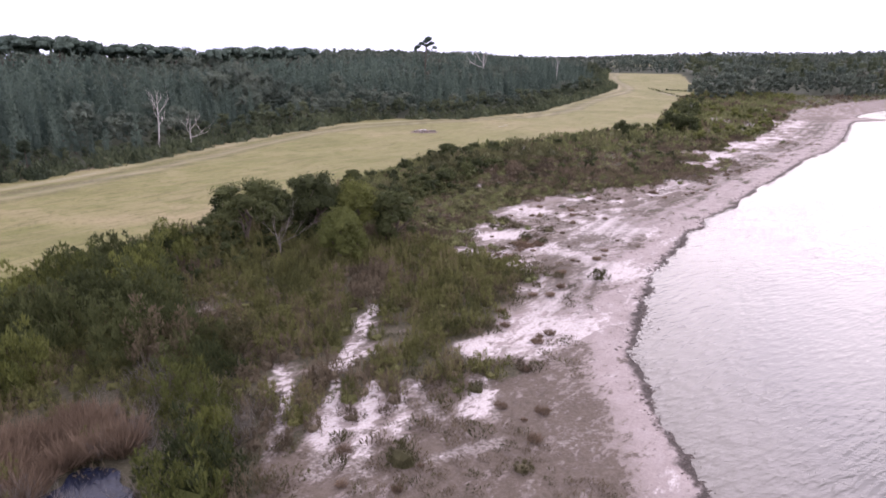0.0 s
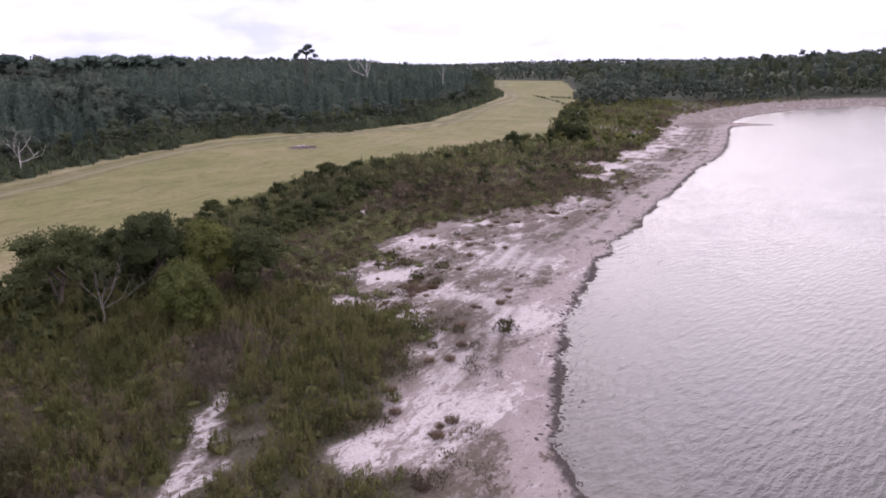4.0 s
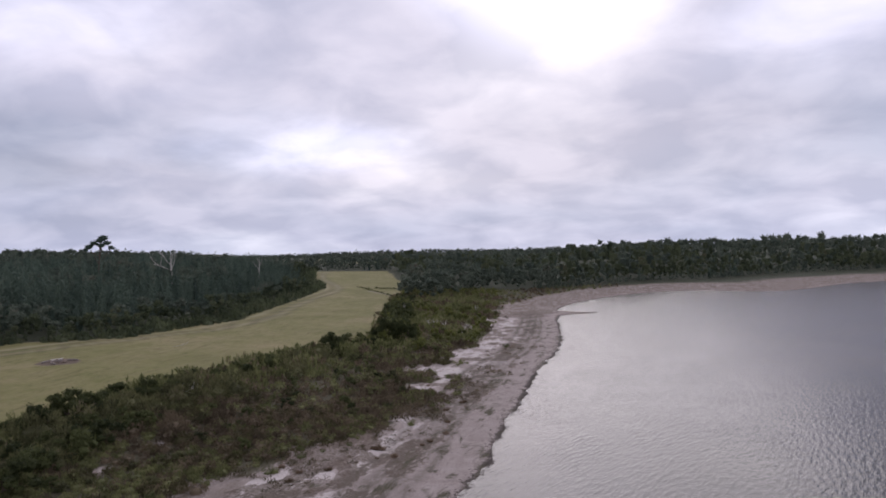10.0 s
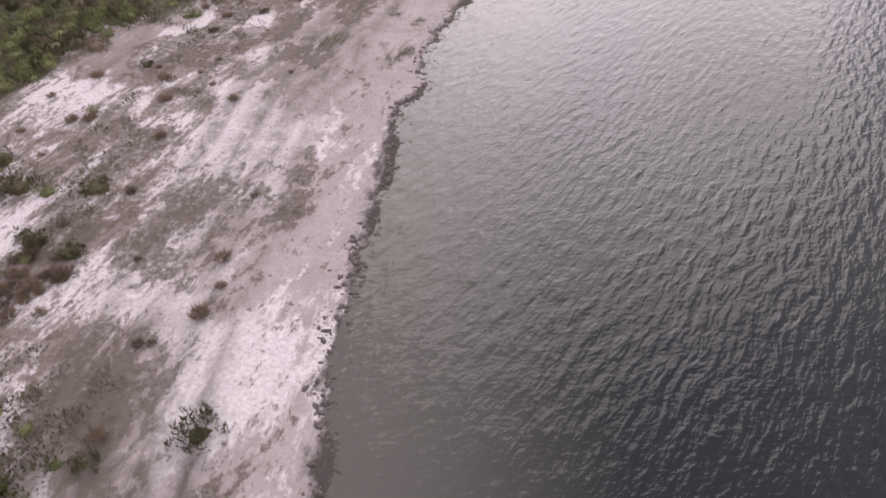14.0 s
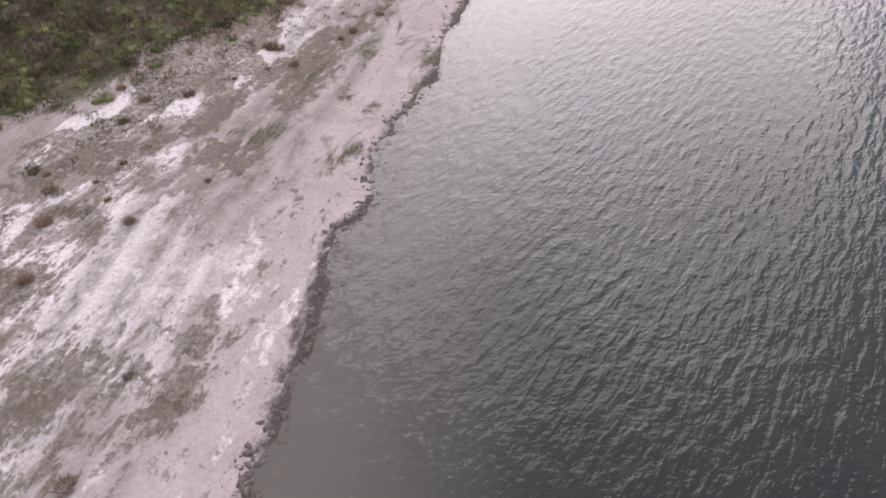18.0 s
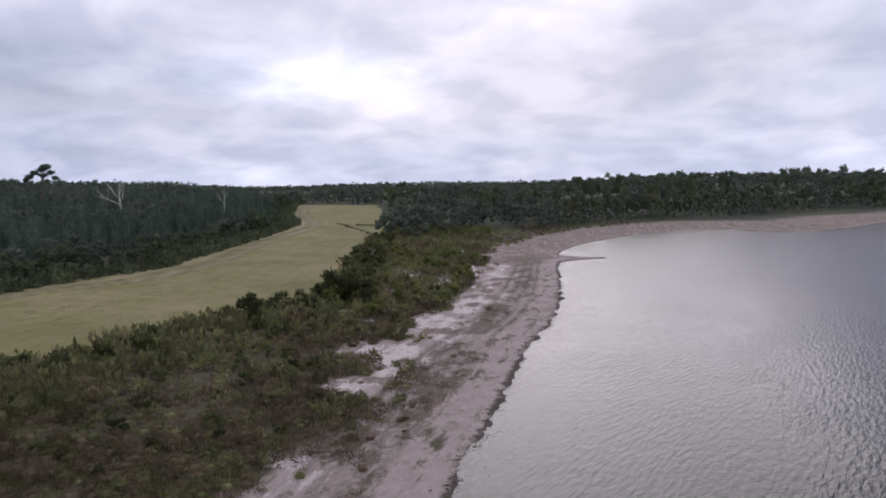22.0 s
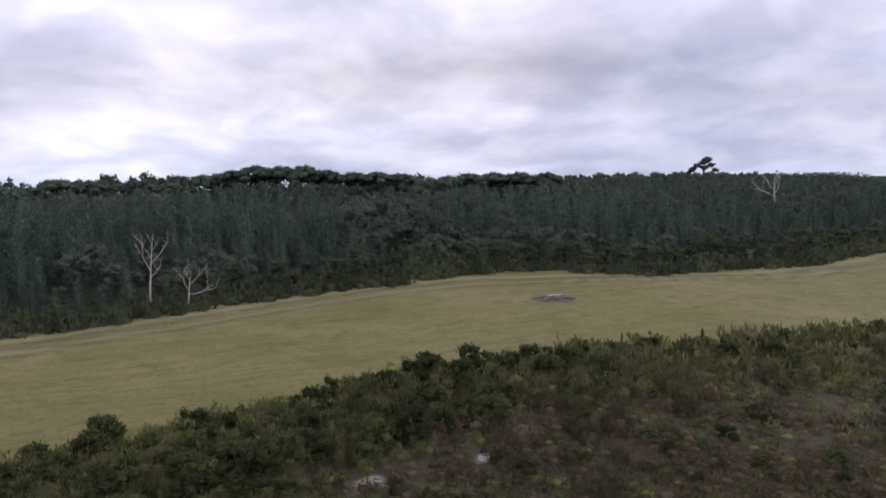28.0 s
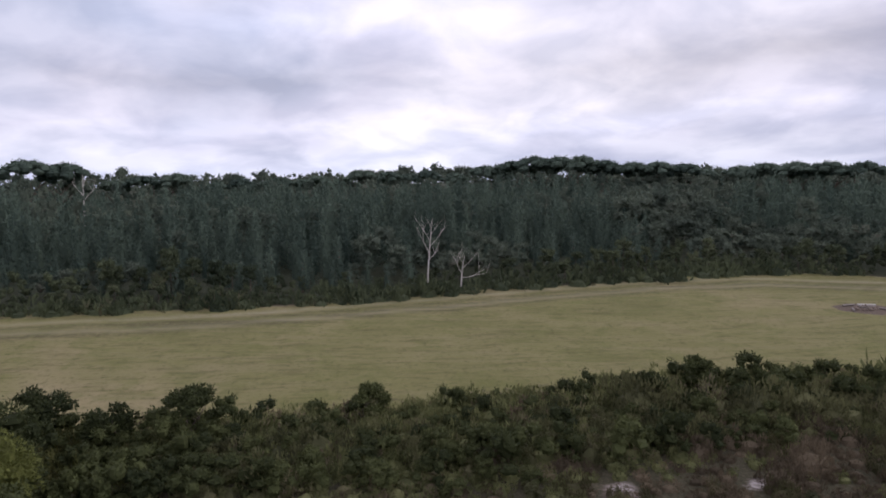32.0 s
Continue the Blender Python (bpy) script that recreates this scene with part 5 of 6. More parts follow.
    stuff("gum_forest", scatter("gum_forest", GUM_DISTANT, c, drop(c), far(c) * 1.18, GUM, rng), "distant grey-green forest on the ridge", "forest")

    # umbrella-crowned trees along the ridge
    ridge = [(-186, -28, 1.25), (-190, -21, 1.2), (-195, -3, 0.9), (-197, 5, 0.95), (-200, 22, 0.8), (-201, 32, 0.8), (-201, 43, 0.8), (-201, 55, 0.92), (-200, 63, 0.85), (-198, 74, 0.85),
             (-195, 90, 0.95), (-193, 98, 1.05), (-192, 104, 1.15), (-190, 111, 1.15), (-188, 117, 1.15), (-186, 123, 1.05), (-182, 130, 1.0), (-179, 136, 1.0), (-176, 142, 0.95),
             (-168, 153, 0.9), (-166, 159, 0.95), (-162, 165, 0.98), (-157, 171, 1.0), (-152, 177, 0.98)]
    mid = [((a[0] + b[0]) / 2 - 5, (a[1] + b[1]) / 2 + 1, 0.9 * min(a[2], b[2])) for a, b in zip(ridge[:-1], ridge[1:])]
    ridge += mid
    um = [mesh_from("crown", v, f, PINE) for v, f in UMBRELLA]
    mast = [mesh_from("trunk", *join(limbs((0, 0, 0), (0, 0, 1), 6.6, 0.4, 1, np.random.default_rng(k), 0.7, 0.25, 4)), BARK, None, True) for k in (1, 2, 3)]
    for k, (x, y, q) in enumerate(ridge):
        ob = empty("ridge_pine", x, y, gz(x, y), k * 77.0)
        ob.scale = (q, q, q * 0.94)
        tagged(ob, "dark umbrella-crowned pine on the ridge", "tree", "umbrella pines on the ridge")
        part("crown", um[k % 3], PINE, ob)
        part("trunk", mast[k % 3], BARK, ob)

    def north(gap, lo, hi, y1):
        q = poisson(-140, 330, 196, y1, gap, rng)
        q = q[q[:, 0] < 60 + 0.55 * q[:, 1]]
        s, field, _ = masks(q[:, 0], q[:, 1])
        clear = (q[:, 0] < np.interp(q[:, 1], *NEAR_EDGE) + 1) & (q[:, 1] < 330)
        strip = (q[:, 1] < 236) & (q[:, 0] > np.interp(q[:, 1], [190, 236], [-24, -6]))
        bank = np.interp(q[:, 0], [-10, 20, 65, 120], [0, 4, 14, 18])      # the open bank widens eastwards
        return q[(s > lo + bank) & (s < hi + bank) & (field < 0.05) & ~clear & ~strip]

    n0 = north(2.6, 19, 27, 330)
    stuff("forest_fringe", scatter("forest_fringe", GUM_LAKE, n0, drop(n0, 0.1), rng.uniform(0.2, 0.5, len(n0)), GUM, rng), "shrubby grey-green saplings behind the far shore", "shrubs")
    n1 = np.concatenate([north(4.3, 23, 60, 420), north(7.0, 60, 150, 420)])
    size1 = rng.uniform(0.6, 1.45, len(n1)) * (0.68 + 0.4 * wave(n1[:, 0], n1[:, 1], 22, 39))
    close = (n1[:, 0] < 15) & (n1[:, 1] < 285)
    stuff("gum_forest", scatter("gum_forest", GUM_MID, n1[close], drop(n1[close]), size1[close], GUM, rng), "grey-green broadleaved trees at the end of the field", "forest")
    n1, size1 = n1[~close], size1[~close] * np.clip(0.75 + 0.004 * shore_distance(n1[~close, 0], n1[~close, 1]), 0.75, 1.15)
    size1 = size1 * (0.72 + 0.5 * wave(n1[:, 0], n1[:, 1], 13, 46))
    mix = wave(n1[:, 0], n1[:, 1], 16, 44) * 0.7 + wave(n1[:, 0], n1[:, 1], 5, 45) * 0.3 + rng.uniform(-0.12, 0.12, len(n1))
    g, d, c = mix < 0.42, (mix >= 0.42) & (mix < 0.72), mix >= 0.72
    stuff("gum_forest", scatter("gum_forest", GUM_LAKE, n1[g], drop(n1[g]), size1[g], GUM, rng), "grey-green broadleaved forest behind the far shore", "forest")
    stuff("gum_forest", scatter("gum_forest", GUM_LAKE, n1[d], drop(n1[d]), size1[d] * 1.02, EDGE, rng), "dark green broadleaved forest behind the far shore", "forest")
    stuff("pine_forest", scatter("pine_forest", PINE_FAR, n1[c], drop(n1[c]), size1[c] * 0.66, PINE, rng, squash=0.2), "dark pines in the forest behind the far shore", "forest")
    n3 = poisson(-820, 460, 700, 1300, 17.0, rng)
    stuff("gum_forest", scatter("gum_forest", GUM_HORIZON, n3, drop(n3), far(n3), GUM, rng), "distant broadleaved woods on the horizon", "forest")
    q = poisson(-260, 20, 328, 540, 8.0, rng)
    q = q[(masks(q[:, 0], q[:, 1])[1] < 0.05) & (q[:, 0] > np.interp(q[:, 1], *FAR_EDGE) - 6)]
    n2 = np.concatenate([q, north(9.5, 150, 300, 640), poisson(-300, 160, 645, 690, 8.0, rng)])
    stuff("gum_forest", scatter("gum_forest", GUM_DISTANT, n2, drop(n2), far(n2) * np.interp(n2[:, 0], [20, 90], [0.8, 1.4]), GUM, rng), "distant broadleaved forest behind the lake", "forest")


def tree(name, x, y, height, spread, seed, leaves, label, category="tree", low=None, clumps=14, per=70, leaf=0.30, group="", flat=0.7, bole=0.46):
    ob = empty(name, x, y, gz(x, y) - 0.05)
    tagged(ob, label, category, group)
    rng = np.random.default_rng(seed)
    low = height * 0.3 if low is None else low
    wood = limbs((0, 0, 0), (0.05, 0.02, 1), height * bole, height * 0.032 + 0.04, 2, rng, 0.75, 0.2, 3)
    part("trunk", join(wood), BARK, ob, "", True)
    part("crown", crown(broad_clumps(height, spread, low, clumps, seed, flat), per, leaf, leaf * 0.5, seed), leaves, ob)
    return ob


def windswept_pine(x, y, height):
    """A tall pine whose flat foliage pads lean in layers from one side."""
    ob = empty("pine_tree", x, y, gz(x, y) - 0.05)
    tagged(ob, "tall windswept dark pine standing above the forest canopy", "tree")
    rng = np.random.default_rng(226)
    across = np.array([0.8, 0.6, 0.0])
    stem = [across * (0.9 * u * u - 0.5 * u) * 2 + np.array([0, 0, height * 0.93 * u]) for u in np.linspace(0, 1, 7)]
    part("trunk", tube(stem, np.linspace(0.34, 0.09, 7), 7), BARK, ob, "", True)
    pads = ((1.2, 15.1, 1.5, 0.62), (0.1, 14.4, 1.2, 0.5), (-1.3, 13.5, 1.25, 0.5), (-2.7, 12.5, 1.2, 0.48), (-3.6, 11.6, 0.8, 0.4), (2.5, 13.6, 1.1, 0.45), (3.4, 12.2, 0.85, 0.4), (0.7, 12.9, 1.0, 0.42))
    for k, (side, z, r, h) in enumerate(pads):
        at = across * side + np.array([-0.6, 0.8, 0.0]) * rng.uniform(-0.8, 0.8) + np.array([0, 0, z * height / 15.6])
        root = stem[3 + k % 3] * 1.0
        part("branch", tube([root, (root + at) / 2 + np.array([0, 0, 0.25]), at - np.array([0, 0, 0.2])], [0.11, 0.08, 0.04], 5), BARK, ob, "", True)
        lobes = [(at[0] + rng.uniform(-0.5, 0.5) * r, at[1] + rng.uniform(-0.5, 0.5) * r, at[2] + rng.uniform(-0.15, 0.15), r * rng.uniform(0.55, 0.85), h * 1.5) for _ in range(6)]
        part("foliage_pad", crown(lobes, 34, 0.34, 0.18, 400 + k, 0.0, 0.7), PINE, ob)
    return ob


def dead_tree(x, y, height, seed, label, arms, radius=0.16, lean=(0, 0), twigs=2, wood=None):
    """Arms: (height up the trunk, bearing, length, rise) each."""
    ob = empty("dead_tree", x, y, gz(x, y) - 0.1)
    tagged(ob, label, "dead tree", "dead trees in the forest")
    rng = np.random.default_rng(seed)
    wood = wood or DEADWOOD
    line = [np.array([lean[0] * u ** 1.5 + 0.12 * math.sin(u * 7 + seed), lean[1] * u ** 1.5, height * u]) for u in np.linspace(0, 1, 7)]
    part("trunk", tube(line, radius * (1 - 0.85 * np.linspace(0, 1, 7)), 8), wood, ob, "", True)
    for u, a, length, rise in arms:
        k = min(5, int(u * 6))
        start = line[k] + (line[k + 1] - line[k]) * (u * 6 - k)
        b = limbs(start, (math.cos(radians(a)), math.sin(radians(a)), rise), length, radius * 0.5 * (1.25 - u), 2 if twigs > 2 else 1, rng, 0.55, 0.35, 3, 5)
        part("branch", join(b), wood, ob, "", True)
    return ob


def plant_corner():
    """Big rounded shrubs near the pool."""
    rng = np.random.default_rng(6)
    p = poisson(-38, -15, 4, 26, 2.35, rng)
    pale = blobs(p[:, 0], p[:, 1], PALE)
    p = p[(pale < 0.3) & (p[:, 0] + 0.45 * p[:, 1] < -9.5) & (p[:, 0] > np.interp(p[:, 1], *NEAR_EDGE) + 1)]
    p = p[((p[:, 1] > 8.5) | (p[:, 0] < -23)) & (p[:, 1] < np.interp(p[:, 0], [-36, -28, -18], [24, 17, 14]))]
    p = np.concatenate([p, [(-13.0, 5.2), (-13.7, 6.3), (-14.6, 7.4), (-15.9, 8.3), (-12.2, 4.0)]])
    which = wave(p[:, 0], p[:, 1], 5, 61) + rng.uniform(-0.25, 0.25, len(p))
    sets = ((which > 0.92, LIME, "large shrub of upright yellow-green shoots"), ((which > 0.5) & (which <= 0.92), OLIVE, "large olive shrub with upright leafy shoots"),
            ((which > 0.08) & (which <= 0.5), BUSH, "large dark green shrub with upright leafy shoots"), (which <= 0.08, TUFT, "large grey-brown half-dry shrub"))
    for pick, matl, label in sets:
        q = p[pick]
        if len(q):
            singles("large_shrub", [mesh_from("large_shrub", v, f, matl) for v, f in BIG_SHRUB], q, drop(q, 0.15), rng.uniform(0.7, 1.1, len(q)) * (1 + 0.35 * smooth(-20 - q[:, 0], 0, 4)), rng, label + " in the heath", "shrub", "large shrubs near the pool")


plant_belt()
plant_corner()
plant_beach()
plant_field_edge()
plant_strips()
plant_mounds()
plant_forest()

tree("bush", -37.2, 67.1, 2.9, 1.45, 201, BUSH, "tall rounded dark green bush at the field edge", "bush", 0.3, 16, 160, 0.19)
tree("bush", -36.3, 63.2, 2.5, 1.3, 202, BUSH, "rounded dark green bush at the field edge", "bush", 0.3, 14, 160, 0.19)
tree("bush", -36.6, 70.6, 2.1, 0.8, 203, BUSH, "small round dark bush standing at the field edge", "bush", 0.3, 9, 70, 0.28)
tree("bush", -25.5, 105.4, 3.0, 1.5, 204, BUSH, "lone rounded dark green bush at the field edge", "bush", 0.3, 14, 70, 0.36)
tree("bush", -20.2, 118.5, 4.0, 2.4, 205, BUSH, "broad dark green bush above the beach", "bush", 0.4, 18, 70, 0.4)
tree("bush", -17.0, 117.0, 3.0, 1.9, 206, BUSH, "broad dark green bush above the beach", "bush", 0.4, 14, 60, 0.4)
tree("bush", -37.6, 31.0, 3.1, 1.7, 215, BUSH, "dense dark green bush at the field edge", "bush", 0.3, 16, 160, 0.19)
tree("bush", -36.6, 34.6, 2.6, 1.5, 216, BUSH, "rounded dark green bush at the field edge", "bush", 0.3, 14, 160, 0.19)
tree("bush", -37.4, 47.5, 2.4, 1.3, 207, BUSH, "rounded dark green bush at the field edge", "bush", 0.3, 12, 160, 0.19)
tree("bush", -36.6, 38.8, 3.0, 1.7, 208, BUSH, "dense dark green bush at the field edge", "bush", 0.3, 16, 160, 0.19)
tree("bush", -24.4, 28.2, 3.7, 1.9, 210, LIME, "rounded yellow-green bush beside dark trees", "bush", 0.3, 34, 190, 0.13, flat=1.0)
tree("tree", -31.6, 26.8, 5.3, 2.5, 211, BUSH, "spreading dark green tree with a flat crown", "tree", 1.9, 26, 200, 0.15, flat=0.6)
tree("tree", -29.5, 31.8, 5.3, 2.5, 212, BUSH, "dense dark green tree beside the field", "tree", 0.3, 40, 180, 0.15, flat=0.9)
tree("tree", -26.8, 33.4, 4.7, 2.0, 213, OLIVE, "olive-green leafy tree behind a lime bush", "tree", 0.3, 30, 180, 0.15, flat=0.9)
tree("tree", -24.4, 35.0, 4.0, 2.1, 214, BUSH, "dark green tree beside the heath", "tree", 0.3, 30, 160, 0.15, flat=0.9)
dead_tree(-77.5, 56.6, 8.0, 5, "tall bleached dead tree with forked bare branches at the forest edge", [(0.42, 80, 1.3, 0.7), (0.5, 262, 3.0, 2.6), (0.6, 75, 2.0, 1.1), (0.68, 250, 1.5, 1.2), (0.78, 95, 1.2, 1.0), (0.86, 280, 0.9, 1.6)], 0.13, (0.1, 0.7), 3)
dead_tree(-75.2, 60.0, 4.0, 6, "short bleached dead tree with spreading bare branches", [(0.38, 92, 2.6, 0.35), (0.5, 265, 1.9, 1.6), (0.62, 80, 1.7, 1.0), (0.75, 285, 1.0, 1.4)], 0.11, (0.1, 0.5), 3)
dead_tree(-97.8, 203.0, 11.5, 7, "bleached dead tree standing above the forest canopy", [(0.55, 190, 4.6, 0.6), (0.62, 20, 3.2, 1.2), (0.7, 200, 3.2, 0.9), (0.8, 40, 2.0, 1.5)], 0.4, (-0.6, 0.4), 3)
dead_tree(-80.0, 224.0, 10.5, 8, "pale thin dead tree standing above the forest canopy", [(0.6, 180, 2.6, 1.8), (0.7, 0, 2.4, 1.8), (0.8, 160, 1.6, 1.6)], 0.22)
dead_tree(-118.0, 7.3, 12.0, 9, "pale dead tree with a few forked branches in the forest", [(0.66, 90, 2.8, 1.6), (0.72, 270, 2.6, 1.6), (0.84, 100, 1.4, 1.8)], 0.2)
dead_tree(-23.0, 152.0, 3.2, 21, "thin bleached dead sapling above the bushes", [(0.7, 40, 0.7, 1.5)], 0.07)
dead_tree(-31.0, 76.2, 1.7, 22, "low bleached dead shrub among the heath", [(0.5, 70, 1.3, 0.5), (0.6, 250, 1.2, 0.6), (0.75, 100, 0.8, 0.9)], 0.05, (0.1, 0.2))
for x, y, h, k in ((-16.6, 140.4, 1.3, 31), (-15.6, 141.0, 1.0, 32), (-13.4, 138.8, 1.2, 33), (-9.3, 132.9, 1.9, 34), (-8.6, 134.0, 1.2, 35), (-9.4, 170.5, 1.5, 36)):
    dead_tree(x, y, h, k, "bleached dead shrub with bare forked stems above the beach", [(0.2, 30 * k, 0.9, 1.0), (0.3, 30 * k + 130, 0.9, 0.9), (0.4, 30 * k + 240, 0.8, 1.2), (0.6, 30 * k + 60, 0.5, 1.2)], 0.09, (0.1, 0.2))
windswept_pine(-125.5, 212, 15.6)
dead_tree(-28.6, 26.6, 2.3, 12, "grey leafless tree with a fan of fine branches beside dark trees", [(0.4, 160, 2.4, 0.45), (0.5, 20, 2.3, 0.4), (0.55, 100, 2.0, 0.6), (0.65, 200, 1.9, 0.5), (0.75, 330, 1.7, 0.5), (0.85, 60, 1.2, 0.8)], 0.06, (0.2, 0.3), 3, GREYWOOD)


# ---- shoreline clods, pool, reeds and the fire ring ----
def lump(seed, flat=0.5):
    """An uneven rounded clod."""
    rng = np.random.default_rng(seed)
    bm = bmesh.new()
    bmesh.ops.create_icosphere(bm, subdivisions=1, radius=1.0)
    v = np.array([x.co for x in bm.verts]) * (1 + rng.uniform(-0.4, 0.35, (len(bm.verts), 1)))
    f = np.array([[w.index for w in x.verts] for x in bm.faces])
    bm.free()
    return v * np.array([1, rng.uniform(0.6, 0.9), flat]), f


def shore_points(y0, y1, step, rng):
    """Points along the waterline and the way inland."""
    seg = np.diff(POLY, axis=0)
    run = np.r_[0, np.cumsum(np.hypot(*seg.T))]
    d = np.arange(0, run[-1], step)
    x, y = np.interp(d, run, POLY[:, 0]), np.interp(d, run, POLY[:, 1])
    k = np.clip(np.searchsorted(run, d, "right") - 1, 0, len(seg) - 1)
    n = np.stack([-seg[k, 1], seg[k, 0]], 1) / np.hypot(*seg[k].T)[:, None]
    keep = (y > y0) & (y < y1) & (x < 40)
    return np.stack([x, y], 1)[keep], n[keep]


def build_clods():
    rng = np.random.default_rng(15)
    kit = [lump(k) for k in (1, 2, 3, 4, 5)]
    p, n = shore_points(5, 178, 0.028, rng)
    wobble = -shore_wobble(p[:, 0], p[:, 1])
    band = 0.20 + 0.30 * wave(p[:, 0], p[:, 1], 5, 53)
    p = p + n * (wobble - 0.12 + rng.normal(size=len(p)) * band)[:, None]
    size = 0.035 + 0.10 * rng.uniform(0, 1, len(p)) ** 2.2
    z = np.maximum(drop(p), -0.03) - size * 0.12
    near = np.where((p[:, 1] > 24) & (p[:, 1] < 62))[0]
    big = near[np.argsort(-size[near])[:260]]
    meshes = [mesh_from("peat_clod", v, f, PEAT, None, True) for v, f in kit]
    for k, i in enumerate(big):
        ob = new("peat_clod", meshes[k % 5])
        q = float(size[i]) * 1.15
        ob.matrix_world = pose(p[i, 0], p[i, 1], z[i], 0, 0, rng.uniform(0, 360)) @ Matrix.Diagonal((q * 1.3, q, q, 1))
        tagged(ob, "dark wet clod of peat lying at the waterline", "clod", "clods along the waterline")
    rest = np.ones(len(p), bool); rest[big] = False
    stuff("shore_debris", scatter("shore_debris", kit, p[rest], z[rest], size[rest], PEAT, rng), "dark peat clods and debris along the waterline", "debris")


def build_pool():
    """A small dark pool with reeds at the edge of the heath."""
    m, nt, b = mat("pool_water", 0.1, 0.18)
    f = noise_tex(nt, position(nt), 2.0, 3.0)
    nt.links.new(ramp(nt, f, [(0.3, (0.006, 0.008, 0.016)), (0.7, (0.014, 0.017, 0.03))]), b.inputs["Base Color"])
    bump(nt, b, f, 0.2, 0.03)
    a = np.linspace(0, 2 * np.pi, 28, endpoint=False)
    r = 1.0 + 0.18 * np.sin(a * 3 + 1) + 0.1 * np.sin(a * 5)
    x, y = -15.7 + 1.4 * r * np.cos(a), 3.1 + 1.25 * r * np.sin(a)
    z = gz(-15.7, 3.1) + 0.14
    v = np.vstack([np.stack([x, y, 0 * x + z], 1), np.stack([x, y, 0 * x + z - 0.25], 1), [[-15.7, 3.1, z]]])
    fs = [(i, (i + 1) % 28, 56) for i in range(28)] + [(i + 28, (i + 1) % 28 + 28, (i + 1) % 28) for i in range(28)] + [(i + 28, (i + 1) % 28, i) for i in range(28)]
    tagged(new("pool", mesh_from("pool", v, np.array(fs), m)), "small dark still pool among dry reeds", "water", kind="structure")
    rng = np.random.default_rng(18)
    reed = [tuft(420, 0.55, 1.05, k, 0.016) for k in (141, 142, 143)]
    twig = [mesh_from("twig_bush", *join([limbs((0, 0, 0), (math.cos(a), math.sin(a), 1.1), 0.8, 0.014, 2, np.random.default_rng(k * 9 + int(a * 10)), 0.6, 0.2, 3, 4)[m] for a in np.arange(0, 6.2, 0.8) for m in range(13)]), GREY) for k in (1, 2)]
    p = poisson(-20.6, -17.0, 1.5, 6.2, 0.55, rng)
    p = p[(((p[:, 0] + 15.7) / 1.8) ** 2 + ((p[:, 1] - 3.1) / 1.6) ** 2 > 1) & (rng.uniform(0, 1, len(p)) < 0.85)]
    singles("reed_clump", [mesh_from("reed_clump", v, f, SEDGE) for v, f in reed], p, drop(p, 0.03), rng.uniform(0.45, 0.85, len(p)), rng, "clump of reddish-brown dry reeds beside a pool", "reeds", "reeds round the pool")
    p = poisson(-20.5, -13.2, 1.0, 10.0, 0.95, rng)
    p = p[(((p[:, 0] + 15.7) / 1.6) ** 2 + ((p[:, 1] - 3.1) / 1.45) ** 2 > 1) & ((p[:, 0] > -17.4) | (p[:, 1] > 6.5))]
    singles("twig_bush", twig, p, drop(p, 0.03), rng.uniform(0.6, 1.1, len(p)), rng, "leafless grey twiggy bush beside a pool", "bush", "twiggy bushes round the pool")


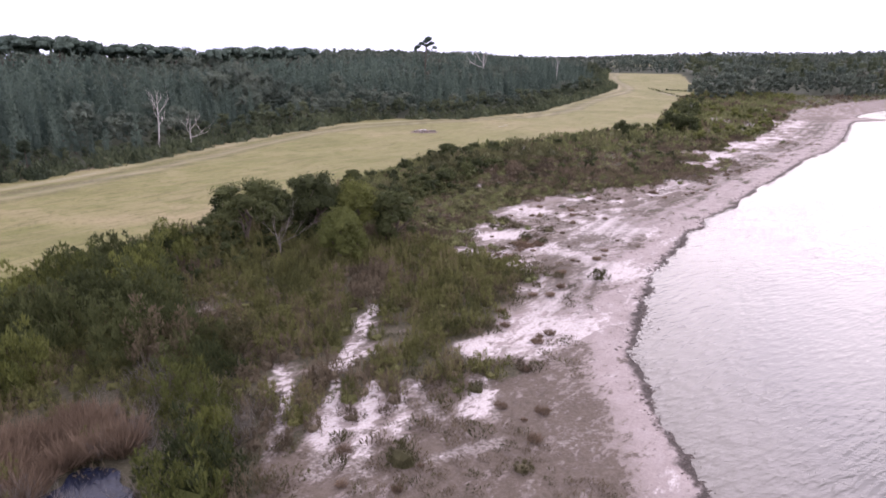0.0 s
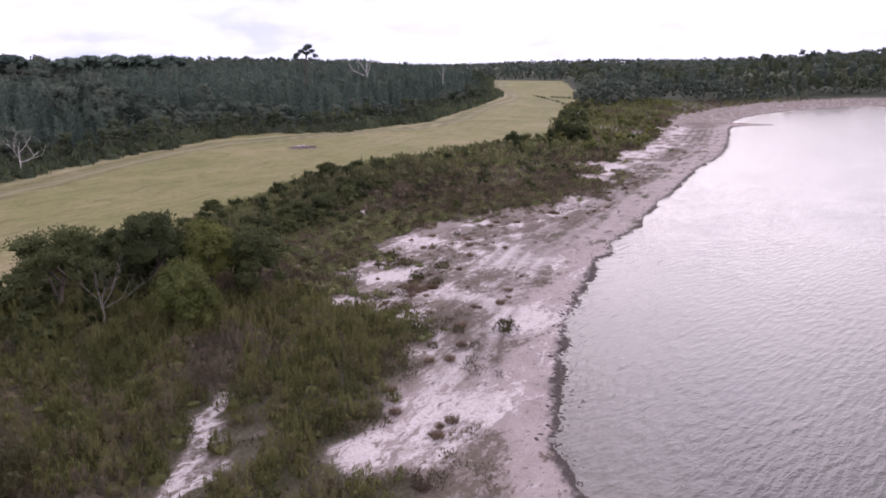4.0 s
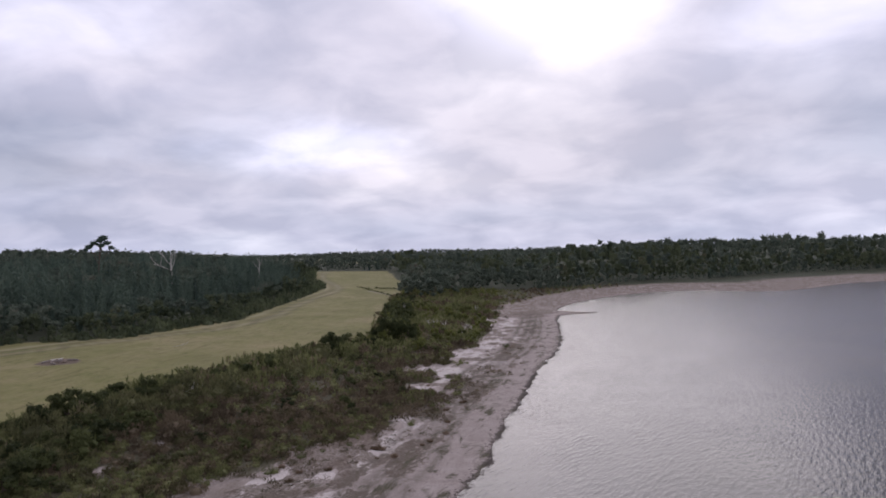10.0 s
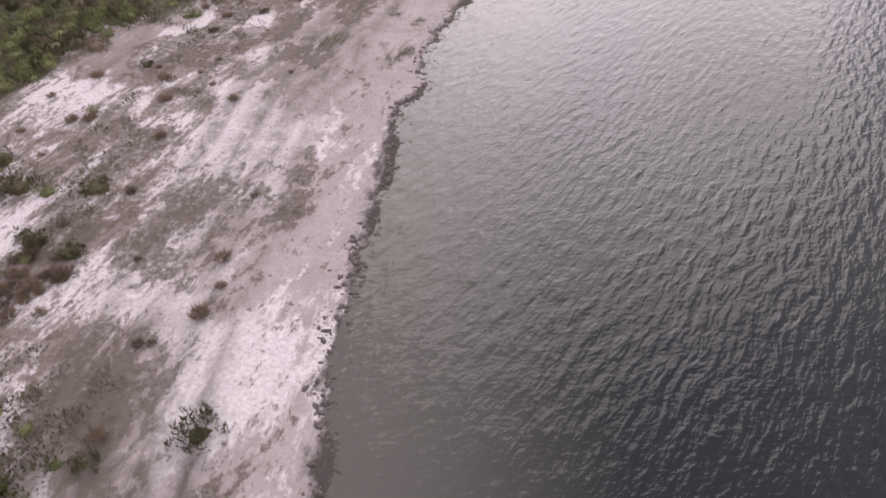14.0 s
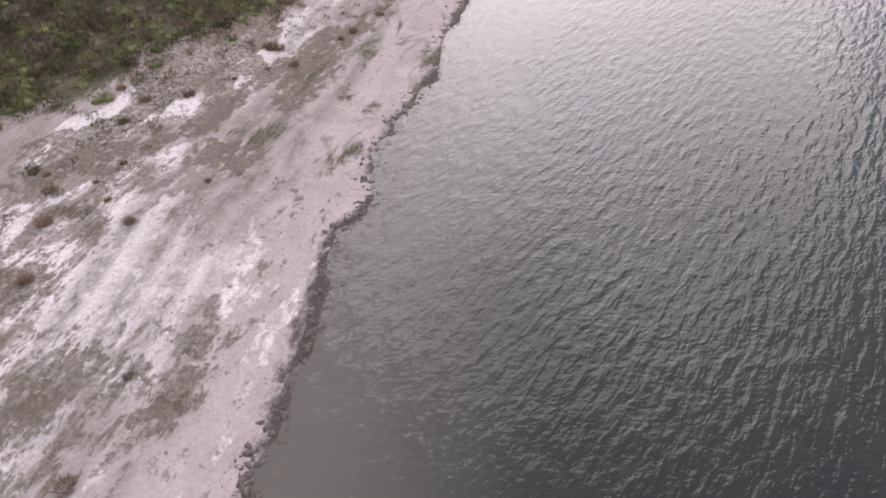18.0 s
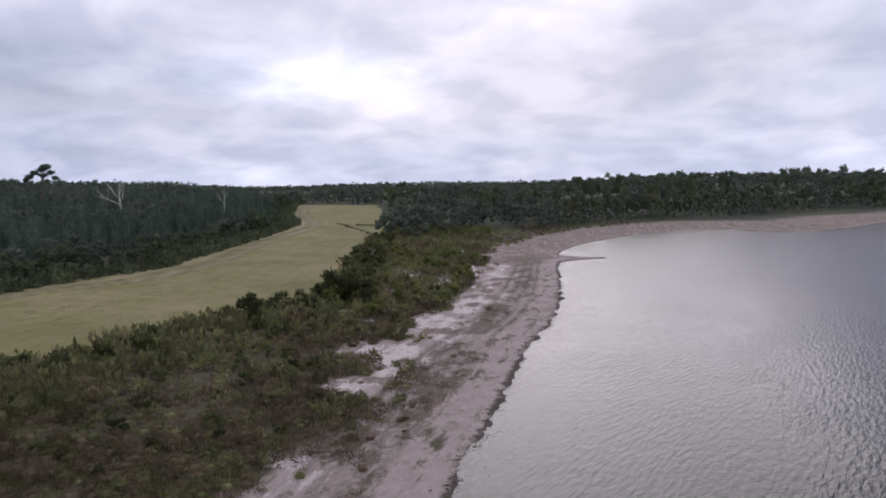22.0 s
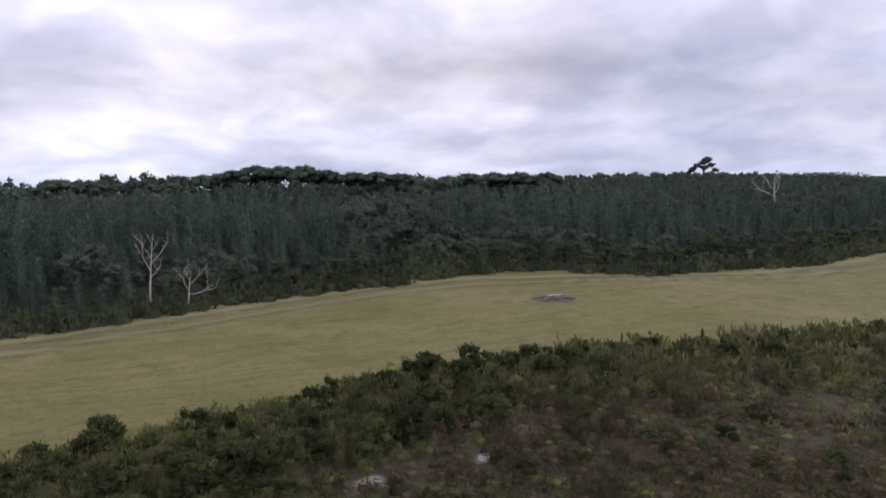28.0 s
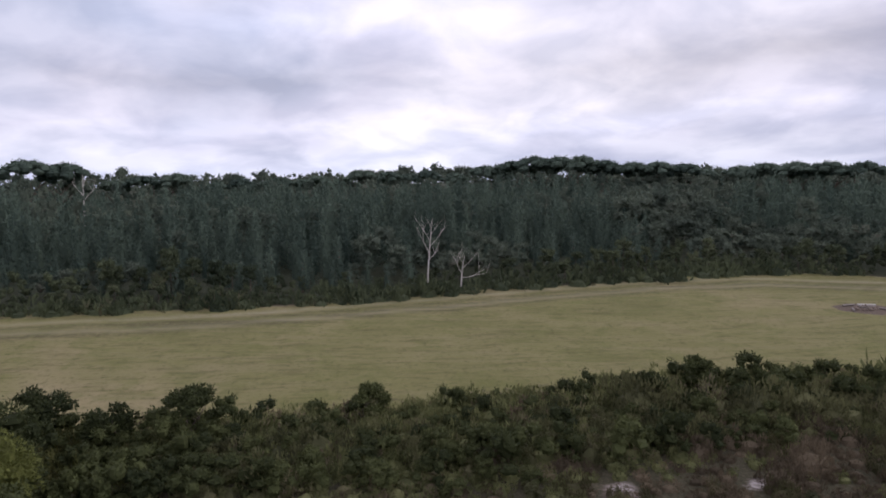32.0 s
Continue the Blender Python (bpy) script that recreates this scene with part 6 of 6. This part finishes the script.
def build_fire_ring():
    """Logs and stones on burnt ground in the field."""
    rng = np.random.default_rng(19)
    x0, y0 = PIT
    stone = mat("ring_stone", 0.9, 0.2)
    f = noise_tex(stone[1], position(stone[1]), 3.0, 4.0)
    stone[1].links.new(ramp(stone[1], f, [(0.3, (0.10, 0.075, 0.06)), (0.7, (0.24, 0.19, 0.155))]), stone[2].inputs["Base Color"])
    meshes = [mesh_from("stone", *lump(k, 0.7), stone[0], None, True) for k in (31, 32, 33)]
    for k in range(16):
        a = k * 2 * math.pi / 16 + rng.uniform(-0.1, 0.1)
        x, y = x0 + 0.8 * math.cos(a), y0 + 0.9 * math.sin(a)
        ob = new("stone", meshes[k % 3])
        q = rng.uniform(0.14, 0.24)
        ob.matrix_world = pose(x, y, gz(x, y) + q * 0.4, 0, 0, rng.uniform(0, 360)) @ Matrix.Diagonal((q, q, q, 1))
        tagged(ob, "reddish-brown stone of a fire ring in the grass", "stone", "stones of the fire ring")
    for k, (dx, dy, turn, length, r) in enumerate([(-0.9, 1.0, 75, 1.7, 0.13), (-1.3, -0.6, 100, 1.5, 0.12), (0.9, 1.5, 20, 1.2, 0.11), (0.4, -1.5, 150, 1.4, 0.12), (-0.2, 0.3, 40, 1.0, 0.1)]):
        v, fs = tube([(-length / 2, 0, 0), (-length / 4, 0.03, 0.01), (length / 4, -0.03, 0), (length / 2, 0, 0)], [r, r * 1.05, r * 0.95, r * 0.8], 9)
        ends = [v[:9].mean(0), v[-9:].mean(0)]
        n = len(v)
        caps = [(j, (j + 1) % 9, n) for j in range(9)] + [(n - 9 + (j + 1) % 9, n - 9 + j, n + 1) for j in range(9)]
        tri = np.vstack([fs[:, [0, 1, 2]], fs[:, [0, 2, 3]], caps])
        ob = new("log", mesh_from("log", np.vstack([v, ends]), tri, GREYWOOD if k else DEADWOOD))
        ob.matrix_world = pose(x0 + dx, y0 + dy, gz(x0 + dx, y0 + dy) + r * 0.85, 0, 0, turn)
        tagged(ob, "weathered log lying beside the fire ring", "log", "logs round the fire ring")


build_clods()
build_pool()
build_fire_ring()
x, y = -49.6, 110.8
log = new("fallen_branch", mesh_from("fallen_branch", *join(limbs((-0.9, 0, 0.12), (1, 0.1, 0.05), 1.9, 0.1, 1, np.random.default_rng(3), 0.6, 0.1, 3)), DEADWOOD, None, True))
log.matrix_world = pose(x, y, gz(x, y) + 0.02, 0, 0, 70) @ Matrix.Diagonal((1, 0.7, 0.3, 1))
tagged(log, "pale fallen branch lying in the grass field", "branch")
